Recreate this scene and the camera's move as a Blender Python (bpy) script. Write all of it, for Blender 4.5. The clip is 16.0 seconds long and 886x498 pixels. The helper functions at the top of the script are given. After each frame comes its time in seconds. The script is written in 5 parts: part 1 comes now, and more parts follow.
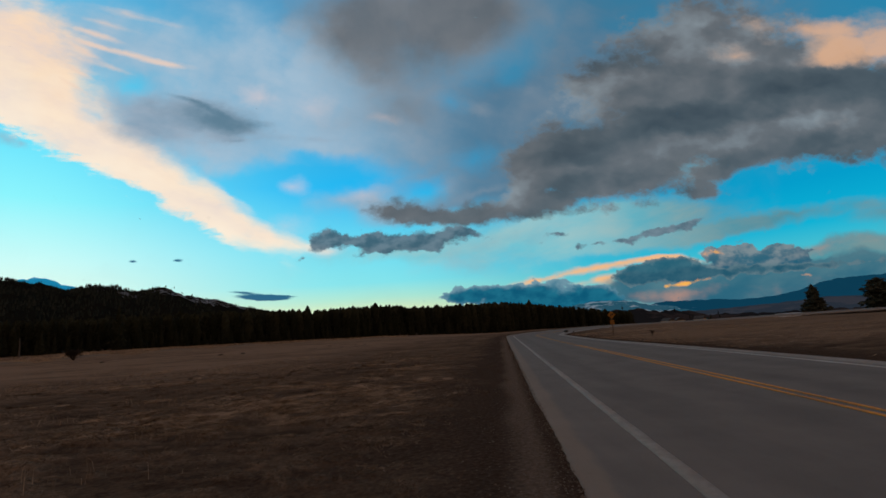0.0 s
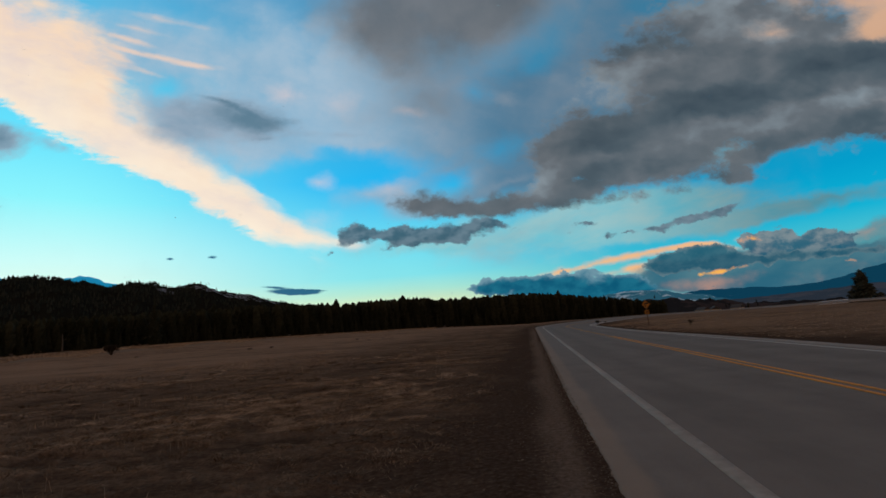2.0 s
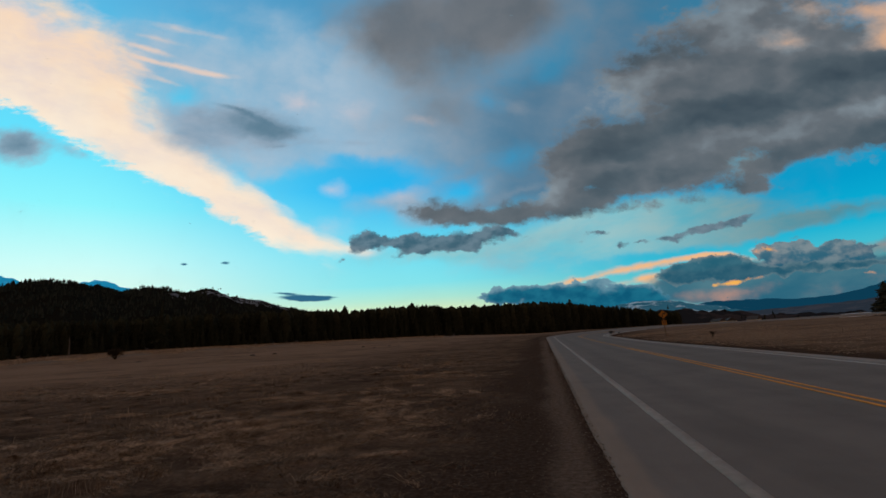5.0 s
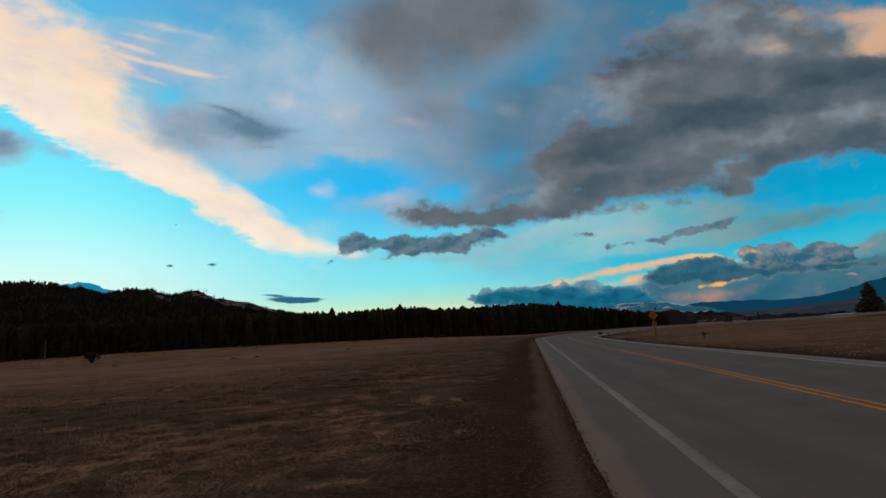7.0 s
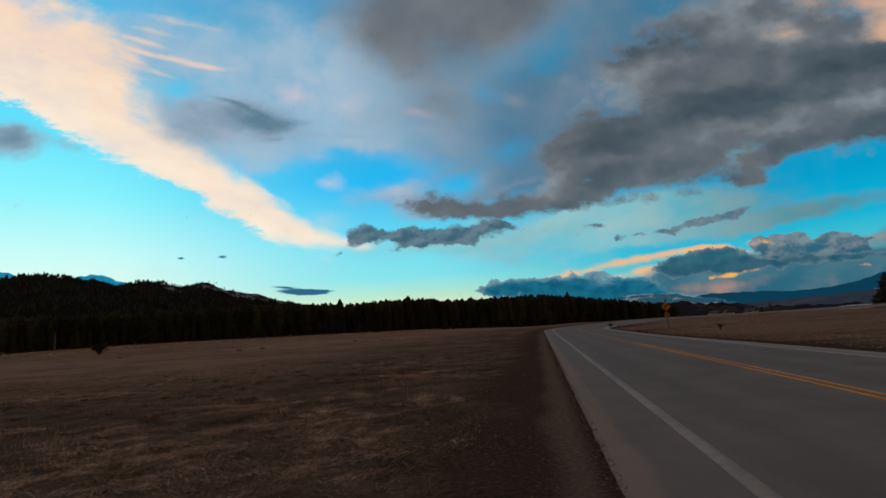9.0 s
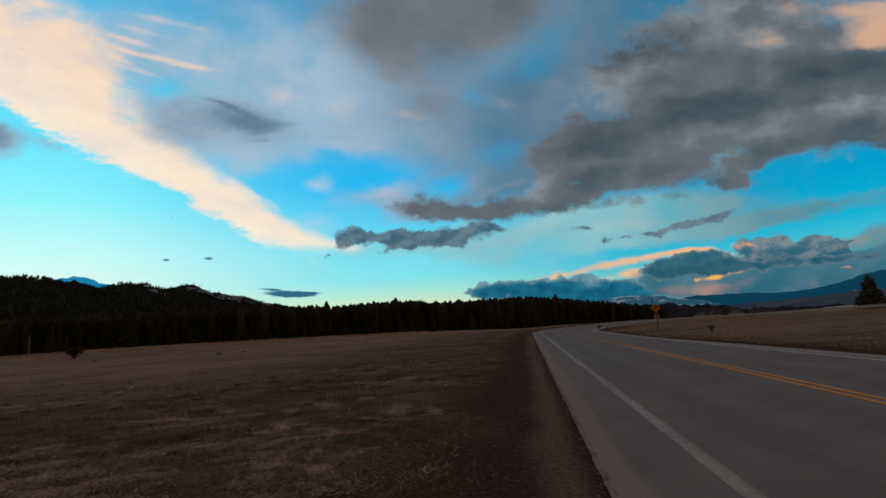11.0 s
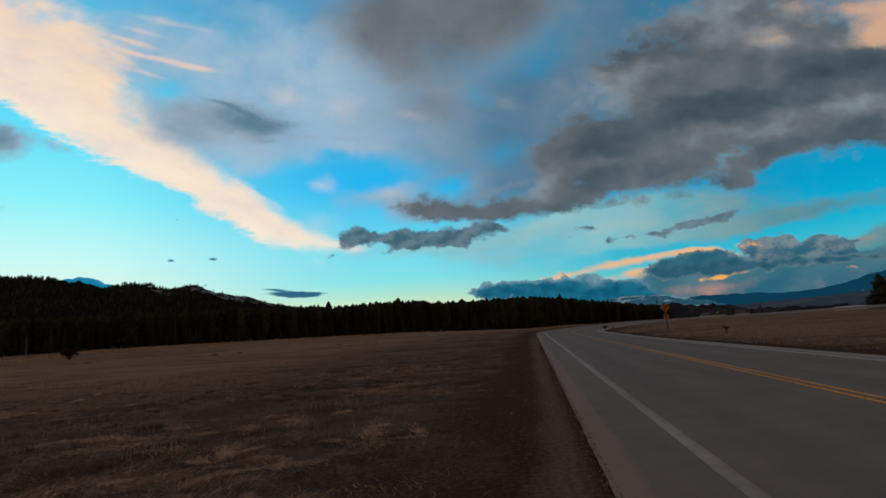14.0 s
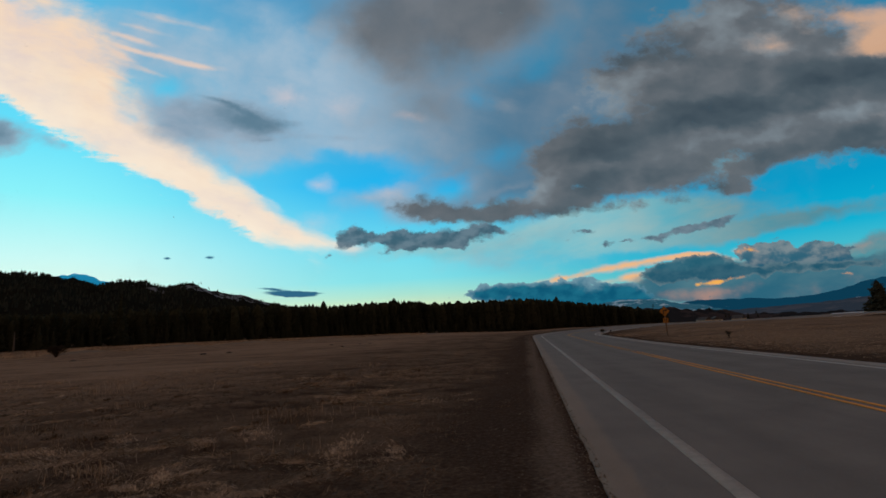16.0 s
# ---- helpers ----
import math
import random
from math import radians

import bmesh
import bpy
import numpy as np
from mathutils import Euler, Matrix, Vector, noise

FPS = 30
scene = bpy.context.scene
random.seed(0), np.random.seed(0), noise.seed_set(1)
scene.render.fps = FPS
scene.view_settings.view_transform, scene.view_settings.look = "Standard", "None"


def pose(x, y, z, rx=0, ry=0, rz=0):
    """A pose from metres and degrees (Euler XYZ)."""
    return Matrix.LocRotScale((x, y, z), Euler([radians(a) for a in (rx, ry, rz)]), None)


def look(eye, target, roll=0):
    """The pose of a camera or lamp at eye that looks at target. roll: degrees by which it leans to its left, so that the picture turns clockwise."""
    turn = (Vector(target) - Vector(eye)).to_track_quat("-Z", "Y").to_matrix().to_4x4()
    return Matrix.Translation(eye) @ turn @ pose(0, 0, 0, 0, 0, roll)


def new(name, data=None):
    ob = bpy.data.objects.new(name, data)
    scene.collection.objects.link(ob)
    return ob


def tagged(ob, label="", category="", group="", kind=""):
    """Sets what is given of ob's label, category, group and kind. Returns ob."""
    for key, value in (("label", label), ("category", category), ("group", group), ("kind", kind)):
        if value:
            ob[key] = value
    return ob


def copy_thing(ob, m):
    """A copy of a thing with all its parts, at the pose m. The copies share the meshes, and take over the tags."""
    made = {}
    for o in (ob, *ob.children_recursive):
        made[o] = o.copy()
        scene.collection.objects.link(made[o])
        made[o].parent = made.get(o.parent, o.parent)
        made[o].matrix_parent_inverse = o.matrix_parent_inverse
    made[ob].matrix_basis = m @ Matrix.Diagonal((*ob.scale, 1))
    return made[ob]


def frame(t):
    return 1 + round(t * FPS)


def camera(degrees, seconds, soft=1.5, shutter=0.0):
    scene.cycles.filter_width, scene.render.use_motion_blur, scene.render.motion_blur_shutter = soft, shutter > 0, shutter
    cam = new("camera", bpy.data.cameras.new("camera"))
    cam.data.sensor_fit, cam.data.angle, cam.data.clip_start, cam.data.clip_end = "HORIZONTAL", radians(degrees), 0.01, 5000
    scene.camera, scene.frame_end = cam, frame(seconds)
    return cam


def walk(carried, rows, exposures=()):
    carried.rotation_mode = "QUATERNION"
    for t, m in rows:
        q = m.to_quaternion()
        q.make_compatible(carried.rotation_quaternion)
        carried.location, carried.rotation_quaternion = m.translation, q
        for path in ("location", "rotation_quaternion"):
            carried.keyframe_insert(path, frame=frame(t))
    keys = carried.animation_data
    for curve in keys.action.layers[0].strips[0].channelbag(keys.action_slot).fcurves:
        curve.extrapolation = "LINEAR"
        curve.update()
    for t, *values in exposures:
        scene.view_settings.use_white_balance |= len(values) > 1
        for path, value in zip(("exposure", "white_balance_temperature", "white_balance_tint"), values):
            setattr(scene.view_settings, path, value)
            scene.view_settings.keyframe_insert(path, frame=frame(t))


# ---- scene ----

cam = camera(85.5, 16.0, soft=1.6)
PATH = [
    (0.0, pose(0.00, 0.00, 1.60, 99.74, 4.58, 0.79)),
    (0.5, pose(0.03, 0.33, 1.60, 98.99, 4.98, 3.64)),
    (1.0, pose(0.07, 0.66, 1.60, 99.42, 5.00, 3.16)),
    (1.5, pose(0.10, 0.99, 1.60, 99.20, 4.89, 2.56)),
    (2.0, pose(0.14, 1.32, 1.60, 99.09, 5.17, 4.16)),
    (2.5, pose(0.17, 1.64, 1.60, 100.20, 5.17, 4.11)),
    (3.0, pose(0.20, 1.97, 1.60, 100.03, 5.00, 3.75)),
    (3.5, pose(0.24, 2.29, 1.60, 99.64, 4.65, 5.88)),
    (4.0, pose(0.27, 2.61, 1.60, 99.79, 4.28, 5.31)),
    (6.5, pose(0.44, 4.21, 1.60, 100.31, 4.69, 5.44)),
    (7.0, pose(0.47, 4.52, 1.60, 100.23, 4.60, 4.07)),
    (7.5, pose(0.50, 4.84, 1.60, 99.65, 4.47, 4.14)),
    (8.0, pose(0.54, 5.15, 1.60, 99.80, 4.50, 4.80)),
    (8.5, pose(0.57, 5.46, 1.60, 99.75, 4.91, 3.60)),
    (9.0, pose(0.60, 5.77, 1.60, 99.32, 4.62, 5.09)),
    (11.5, pose(0.76, 7.30, 1.60, 99.62, 4.74, 3.58)),
    (12.0, pose(0.79, 7.61, 1.60, 99.98, 4.52, 4.27)),
    (12.5, pose(0.82, 7.91, 1.60, 100.19, 4.58, 1.90)),
    (13.0, pose(0.85, 8.21, 1.60, 99.64, 4.86, 0.24)),
    (13.5, pose(0.88, 8.51, 1.60, 99.28, 4.83, 4.03)),
    (14.0, pose(0.92, 8.80, 1.60, 99.52, 4.76, 4.18)),
    (14.5, pose(0.95, 9.10, 1.60, 99.52, 4.68, 3.25)),
    (15.0, pose(0.98, 9.40, 1.60, 99.79, 4.09, 4.52)),
    (15.5, pose(1.01, 9.69, 1.60, 100.01, 3.93, 4.71)),
    (16.0, pose(1.04, 9.98, 1.60, 99.65, 4.06, 3.74)),
]
walk(cam, PATH, exposures=[(0.0, -0.02), (12.5, -0.02), (13.5, -0.06), (16.0, -0.06)])


# ---- world: dusk sky with cloud layers, and the low sun's soft light ----
def lin(r, g, b):
    """Display colour (0 to 255) as a linear colour."""
    def one(v):
        v /= 255.0
        return v / 12.92 if v <= 0.04045 else ((v + 0.055) / 1.055) ** 2.4
    return (one(r), one(g), one(b), 1.0)


world = bpy.data.worlds.new("dusk_sky")
scene.world = world
world.use_nodes = True
WT = world.node_tree
WT.nodes.clear()


def wnode(kind):
    return WT.nodes.new(kind)


def put(socket, value):
    if isinstance(value, bpy.types.NodeSocket):
        socket.id_data.links.new(value, socket)
    else:
        socket.default_value = value


def wmath(op, a, b=0.0, c=0.0):
    n = wnode("ShaderNodeMath")
    n.operation = op
    for i, v in enumerate((a, b, c)):
        put(n.inputs[i], v)
    return n.outputs[0]


def wvec(op, a, b=(0, 0, 0), scale=None):
    n = wnode("ShaderNodeVectorMath")
    n.operation = op
    put(n.inputs[0], a)
    put(n.inputs[1], b)
    if scale is not None:
        put(n.inputs["Scale"], scale)
    return n.outputs["Value" if op in ("LENGTH", "DOT_PRODUCT") else "Vector"]


def wstep(x, lo, hi, out_lo=0.0, out_hi=1.0):
    n = wnode("ShaderNodeMapRange")
    n.interpolation_type = "SMOOTHSTEP"
    for key, v in (("Value", x), ("From Min", lo), ("From Max", hi), ("To Min", out_lo), ("To Max", out_hi)):
        put(n.inputs[key], v)
    return n.outputs["Result"]


def wmix(f, a, b):
    n = wnode("ShaderNodeMix")
    n.data_type = "RGBA"
    put(n.inputs[0], f)
    put(n.inputs[6], a)
    put(n.inputs[7], b)
    return n.outputs[2]


def wnoise(vec, scale, detail=6.0, rough=0.55, colour=False):
    n = wnode("ShaderNodeTexNoise")
    put(n.inputs["Vector"], vec)
    put(n.inputs["Scale"], scale)
    put(n.inputs["Detail"], detail)
    put(n.inputs["Roughness"], rough)
    return n.outputs["Color" if colour else "Fac"]


def wramp(x, stops):
    n = wnode("ShaderNodeValToRGB")
    e = n.color_ramp.elements
    for k, (p, c) in enumerate(stops):
        el = e[k] if k < 2 else e.new(p)
        el.position, el.color = p, c
    put(n.inputs[0], x)
    return n.outputs[0]


def wxyz(x, y, z):
    n = wnode("ShaderNodeCombineXYZ")
    for i, v in enumerate((x, y, z)):
        put(n.inputs[i], v)
    return n.outputs[0]


def wtriple(colour):
    n = wnode("ShaderNodeSeparateColor")
    put(n.inputs[0], colour)
    return wxyz(n.outputs[0], n.outputs[1], 0.5)


coord = wnode("ShaderNodeTexCoord").outputs["Generated"]
split = wnode("ShaderNodeSeparateXYZ")
put(split.inputs[0], coord)
DX, DY, DZ = split.outputs
ahead = wmath("MAXIMUM", DY, 0.05)
CU, CV = wmath("DIVIDE", DX, ahead), wmath("DIVIDE", DZ, ahead)
FRONT = wstep(DY, 0.15, 0.45)
CHART = wxyz(CU, CV, 0.0)
# the cloud layer seen in perspective
HIGH = wmath("ADD", wmath("MAXIMUM", DZ, 0.0), 0.12)
LAYER = wxyz(wmath("DIVIDE", DX, HIGH), wmath("DIVIDE", DY, HIGH), 0.0)


def warped(scale, amount, scale2, amount2, stretch=(1, 1, 1)):
    v = wvec("MULTIPLY", CHART, stretch)
    a = wvec("SUBTRACT", wtriple(wnoise(v, scale, 5.0, 0.55, True)), (0.5, 0.5, 0.5))
    b = wvec("SUBTRACT", wtriple(wnoise(v, scale2, 6.0, 0.6, True)), (0.5, 0.5, 0.5))
    out = wvec("ADD", CHART, wvec("SCALE", a, scale=amount))
    out = wvec("ADD", out, wvec("SCALE", b, scale=amount2))
    return wvec("MULTIPLY", out, (1, 1, 0))


WARP_PUFF = warped(15.0, 0.034, 46.0, 0.016, (1, 1.3, 1))
WARP_BIG = warped(7.0, 0.060, 24.0, 0.026, (1, 1.4, 1))
WARP_THIN = warped(20.0, 0.008, 60.0, 0.004, (1, 2.0, 1))
WARP_SOFT = warped(5.0, 0.070, 17.0, 0.028)
WARP_STREAK = warped(4.0, 0.050, 18.0, 0.016, (1, 2.0, 1))


def heap(blobs, where):
    """Sum of cones on the sky chart: centre, half axes, turn, weight."""
    total = 0.0
    for cu, cv, a, b, turn, w in blobs:
        m = wnode("ShaderNodeMapping")
        m.vector_type = "TEXTURE"
        put(m.inputs["Vector"], where)
        m.inputs["Location"].default_value = (cu, cv, 0)
        m.inputs["Rotation"].default_value = (0, 0, radians(turn))
        m.inputs["Scale"].default_value = (a, b, 1)
        g = wnode("ShaderNodeTexGradient")
        g.gradient_type = "SPHERICAL"
        put(g.inputs[0], m.outputs[0])
        total = wmath("MULTIPLY_ADD", g.outputs["Fac"], w, total)
    return total


# -- clouds begin
peach = heap([
    (-1.079, 0.802, 0.380, 0.194, -37, 1.30),
    (-0.908, 0.617, 0.295, 0.159, -40, 1.30),
    (-1.040, 0.662, 0.236, 0.095, -31, 0.90),
    (-0.729, 0.467, 0.218, 0.097, -35, 1.30),
    (-0.580, 0.354, 0.194, 0.078, -37, 1.25),
    (-0.463, 0.277, 0.146, 0.056, -34, 1.10),
    (-0.369, 0.227, 0.103, 0.037, -27, 1.00),
    (-0.282, 0.196, 0.087, 0.022, -13, 0.60),
    (-0.888, 0.785, 0.238, 0.070, -34, 0.50),
    (-1.279, 0.858, 0.394, 0.197, -36, 1.30),
    (-1.238, 0.745, 0.249, 0.096, -34, 0.90),
], WARP_STREAK)
ripples = heap([
    (-0.769, 0.744, 0.113, 0.011, -24, 0.80),
    (-0.686, 0.684, 0.160, 0.011, -20, 0.80),
    (-0.724, 0.653, 0.103, 0.011, -23, 0.70),
    (-0.781, 0.696, 0.084, 0.010, -32, 0.60),
    (-0.794, 0.647, 0.069, 0.009, -35, 0.60),
    (-0.802, 0.612, 0.061, 0.008, -35, 0.50),
    (-0.588, 0.649, 0.084, 0.011, -13, 0.50),
    (-0.744, 0.767, 0.135, 0.011, -21, 0.50),
    (-0.673, 0.780, 0.162, 0.013, -19, 0.40),
    (-0.771, 0.715, 0.090, 0.008, -25, 0.50),
], WARP_THIN)
blush = heap([
    (-0.390, 0.555, 0.075, 0.038, -17, 0.70),
    (-0.110, 0.469, 0.054, 0.017, -17, 0.90),
    (-0.262, 0.522, 0.079, 0.048, -9, 0.35),
    (-0.315, 0.334, 0.051, 0.034, -8, 0.70),
    (0.103, 0.487, 0.044, 0.024, -18, 0.50),
    (-0.165, 0.300, 0.099, 0.028, 9, 0.60),
    (0.021, 0.310, 0.061, 0.020, 13, 0.35),
    (0.221, 0.523, 0.049, 0.024, -7, 0.40),
    (0.104, 0.174, 0.225, 0.041, 9, 0.55),
    (0.076, 0.132, 0.200, 0.026, 3, 0.40),
    (-0.243, 0.513, 0.078, 0.054, -10, 0.25),
    (-0.070, 0.413, 0.088, 0.039, -7, 0.25),
    (-0.331, 0.246, 0.076, 0.033, -6, 0.50),
    (0.092, 0.293, 0.073, 0.017, 15, 0.70),
    (-0.233, 0.187, 0.086, 0.017, -5, 0.50),
    (-0.438, 0.619, 0.109, 0.056, -9, 0.25),
], WARP_SOFT)
veil = heap([
    (-0.492, 0.655, 0.466, 0.209, -21, 0.75),
    (-0.216, 0.524, 0.339, 0.231, -10, 0.85),
    (0.006, 0.431, 0.299, 0.158, -7, 0.85),
    (-0.587, 0.496, 0.305, 0.107, -19, 0.90),
    (0.092, 0.293, 0.241, 0.088, 7, 0.80),
    (-0.154, 0.279, 0.223, 0.063, -6, 0.75),
    (-0.323, 0.467, 0.261, 0.094, -7, 0.60),
    (0.306, 0.558, 0.271, 0.215, 8, 0.50),
    (0.614, 0.587, 0.449, 0.229, -6, 0.60),
    (-0.771, 0.718, 0.227, 0.097, -28, 0.60),
    (0.220, 0.460, 0.220, 0.157, 6, 0.70),
], WARP_SOFT)
veil_low = heap([
    (0.199, 0.184, 0.444, 0.063, 1, 1.00),
    (0.433, 0.198, 0.366, 0.071, 3, 0.80),
    (-0.064, 0.165, 0.312, 0.032, -3, 0.60),
    (0.743, 0.180, 0.288, 0.025, 5, 0.75),
    (0.573, 0.158, 0.291, 0.026, 3, 0.70),
    (0.782, 0.106, 0.184, 0.029, 3, 0.90),
    (0.251, 0.131, 0.346, 0.035, 3, 0.60),
    (0.565, 0.307, 0.104, 0.061, 8, 0.90),
    (0.942, 0.103, 0.213, 0.044, 4, 0.90),
    (0.958, 0.171, 0.216, 0.034, 5, 0.70),
    (0.381, 0.239, 0.184, 0.036, -1, 0.50),
], WARP_SOFT)
holes = heap([
    (-0.206, 0.362, 0.140, 0.077, -15, 1.10),
    (-0.334, 0.342, 0.129, 0.077, -13, 0.85),
    (-0.392, 0.296, 0.103, 0.051, -12, 0.80),
    (-0.029, 0.299, 0.110, 0.041, 9, 1.10),
    (0.049, 0.252, 0.060, 0.020, 5, 0.60),
    (-0.293, 0.413, 0.104, 0.026, -14, 0.80),
    (-0.230, 0.255, 0.100, 0.030, -6, 0.50),
    (-0.317, 0.640, 0.172, 0.093, -86, 0.60),
    (-0.492, 0.724, 0.156, 0.051, -18, 0.60),
    (-0.631, 0.808, 0.234, 0.050, -17, 0.70),
    (-0.670, 0.597, 0.050, 0.031, -11, 0.80),
    (0.232, 0.622, 0.149, 0.070, 59, 1.10),
    (0.132, 0.627, 0.063, 0.050, -9, 0.55),
    (0.044, 0.500, 0.075, 0.035, -14, 0.80),
    (0.498, 0.655, 0.134, 0.055, -1, 0.80),
    (0.112, 0.368, 0.110, 0.046, 15, 0.50),
], WARP_SOFT)
fish = heap([
    (-0.540, 0.519, 0.235, 0.070, -18, 1.00),
    (-0.655, 0.511, 0.126, 0.074, -18, 0.60),
    (-0.467, 0.504, 0.149, 0.046, -15, 0.70),
    (-0.600, 0.473, 0.165, 0.048, -15, 0.40),
    (-0.272, 0.444, 0.142, 0.012, -7, 0.40),
    (-0.441, 0.458, 0.080, 0.016, -10, 0.40),
    (-1.087, 0.530, 0.109, 0.059, -11, 1.50),
    (-0.965, 0.507, 0.090, 0.019, -25, 0.35),
], WARP_STREAK)
fish_dark = heap([
    (-0.500, 0.511, 0.178, 0.048, -17, 0.75),
    (-0.440, 0.505, 0.121, 0.030, -14, 0.60),
    (-0.533, 0.550, 0.119, 0.009, -24, 0.70),
    (-0.394, 0.491, 0.059, 0.016, -7, 0.40),
    (-0.454, 0.484, 0.080, 0.019, -11, 0.40),
    (-1.087, 0.533, 0.087, 0.045, -10, 0.90),
    (-0.428, 0.456, 0.040, 0.009, -6, 0.50),
], WARP_STREAK)
smoke = heap([
    (0.022, 0.763, 0.394, 0.247, -9, 1.00),
    (0.148, 0.725, 0.192, 0.114, 10, 0.50),
    (-0.166, 0.730, 0.202, 0.172, -19, 0.35),
    (-0.095, 0.606, 0.196, 0.179, -24, 0.60),
    (-0.058, 0.492, 0.140, 0.127, -17, 0.45),
    (0.090, 0.661, 0.167, 0.126, 18, 0.60),
    (-0.194, 0.697, 0.160, 0.144, -73, 0.40),
    (-0.029, 0.455, 0.138, 0.066, -7, 0.30),
    (0.234, 0.479, 0.160, 0.079, 10, 0.35),
    (-0.219, 0.476, 0.155, 0.048, -7, 0.25),
], WARP_SOFT)
grey_main = heap([
    (0.512, 0.408, 0.448, 0.158, 6, 1.40),
    (0.809, 0.445, 0.310, 0.188, 6, 1.10),
    (0.352, 0.323, 0.223, 0.106, -1, 1.30),
    (0.231, 0.349, 0.134, 0.100, 24, 0.90),
    (0.845, 0.345, 0.182, 0.079, 9, 0.90),
    (0.703, 0.315, 0.184, 0.045, 9, 0.60),
    (0.622, 0.338, 0.173, 0.073, 6, 0.70),
    (0.422, 0.278, 0.196, 0.056, -2, 0.80),
    (1.021, 0.432, 0.292, 0.184, 8, 1.20),
    (1.010, 0.340, 0.222, 0.083, 6, 0.90),
], WARP_BIG)
grey_top = heap([
    (0.404, 0.559, 0.183, 0.093, 8, 0.80),
    (0.333, 0.534, 0.134, 0.067, 5, 0.50),
    (0.581, 0.605, 0.235, 0.170, 22, 1.10),
    (0.735, 0.599, 0.280, 0.148, -6, 1.10),
    (0.718, 0.508, 0.278, 0.091, -2, 0.70),
    (0.454, 0.486, 0.180, 0.078, 5, 0.70),
], WARP_BIG)
grey_low = heap([
    (0.589, 0.280, 0.093, 0.042, 17, 0.90),
    (0.555, 0.247, 0.102, 0.031, -1, 1.00),
    (0.394, 0.244, 0.104, 0.027, -1, 0.50),
    (0.278, 0.250, 0.118, 0.041, 14, 1.00),
    (0.214, 0.256, 0.083, 0.051, 11, 1.00),
    (0.123, 0.242, 0.113, 0.047, 3, 1.40),
    (0.039, 0.241, 0.102, 0.037, 1, 1.20),
    (-0.034, 0.240, 0.097, 0.030, -6, 1.10),
    (-0.087, 0.263, 0.104, 0.045, -6, 1.40),
    (-0.149, 0.261, 0.074, 0.020, -1, 0.50),
    (0.449, 0.230, 0.057, 0.017, 0, 0.70),
    (0.163, 0.280, 0.073, 0.032, 31, 0.60),
    (0.356, 0.224, 0.042, 0.017, 11, 0.60),
    (0.310, 0.229, 0.070, 0.019, 7, 0.70),
], WARP_PUFF)
gaps = heap([
    (0.571, 0.309, 0.064, 0.031, 11, 1.10),
    (0.345, 0.247, 0.081, 0.017, 0, 0.90),
    (0.503, 0.246, 0.057, 0.014, 0, 0.60),
    (0.241, 0.284, 0.048, 0.020, 16, 0.60),
    (0.178, 0.257, 0.031, 0.020, 17, 0.60),
    (0.625, 0.323, 0.058, 0.019, 12, 0.50),
], WARP_PUFF)
shade = heap([
    (0.331, 0.471, 0.132, 0.060, -6, 1.00),
    (0.420, 0.503, 0.184, 0.052, 18, 0.60),
    (0.508, 0.567, 0.112, 0.047, 22, 0.40),
    (0.575, 0.606, 0.087, 0.068, 26, 0.60),
    (0.696, 0.547, 0.093, 0.045, -6, 1.00),
    (0.506, 0.369, 0.105, 0.028, 0, 0.80),
    (0.739, 0.382, 0.230, 0.037, 7, 0.70),
    (0.398, 0.352, 0.199, 0.045, -2, 0.40),
    (0.641, 0.346, 0.104, 0.029, 7, 0.50),
    (0.832, 0.391, 0.094, 0.041, 17, 0.60),
    (0.158, 0.293, 0.085, 0.049, 27, 0.70),
    (0.853, 0.598, 0.172, 0.067, -7, 0.70),
    (0.589, 0.311, 0.102, 0.049, -5, 0.30),
    (0.287, 0.324, 0.071, 0.025, -6, 0.35),
    (0.232, 0.459, 0.111, 0.065, 17, 0.50),
    (0.404, 0.237, 0.103, 0.024, -5, 0.40),
], WARP_BIG)
gloom = heap([
    (0.393, 0.399, 0.309, 0.069, 5, 1.00),
    (0.644, 0.428, 0.325, 0.083, 3, 0.80),
    (0.280, 0.360, 0.143, 0.051, 5, 0.80),
    (0.387, 0.278, 0.208, 0.042, -6, 0.80),
    (0.419, 0.578, 0.146, 0.056, 5, 0.80),
    (0.837, 0.467, 0.215, 0.064, -4, 0.70),
    (0.839, 0.321, 0.134, 0.043, 4, 0.70),
    (0.703, 0.311, 0.137, 0.031, 7, 0.40),
    (0.554, 0.244, 0.079, 0.022, -1, 0.40),
    (0.763, 0.502, 0.171, 0.052, -6, 0.40),
    (0.626, 0.519, 0.140, 0.066, -6, 0.30),
    (1.024, 0.445, 0.221, 0.075, -1, 0.70),
    (0.993, 0.317, 0.165, 0.048, 4, 0.60),
], WARP_BIG)
warm = heap([
    (0.893, 0.542, 0.092, 0.046, 5, 1.20),
    (0.698, 0.557, 0.081, 0.046, -16, 0.90),
    (0.855, 0.608, 0.139, 0.053, -2, 0.80),
    (0.742, 0.632, 0.082, 0.033, -7, 0.60),
    (0.922, 0.595, 0.091, 0.053, -5, 0.70),
    (0.842, 0.383, 0.103, 0.032, 8, 0.35),
    (1.001, 0.538, 0.136, 0.057, 1, 1.10),
    (1.035, 0.587, 0.134, 0.066, -6, 0.80),
], WARP_BIG)
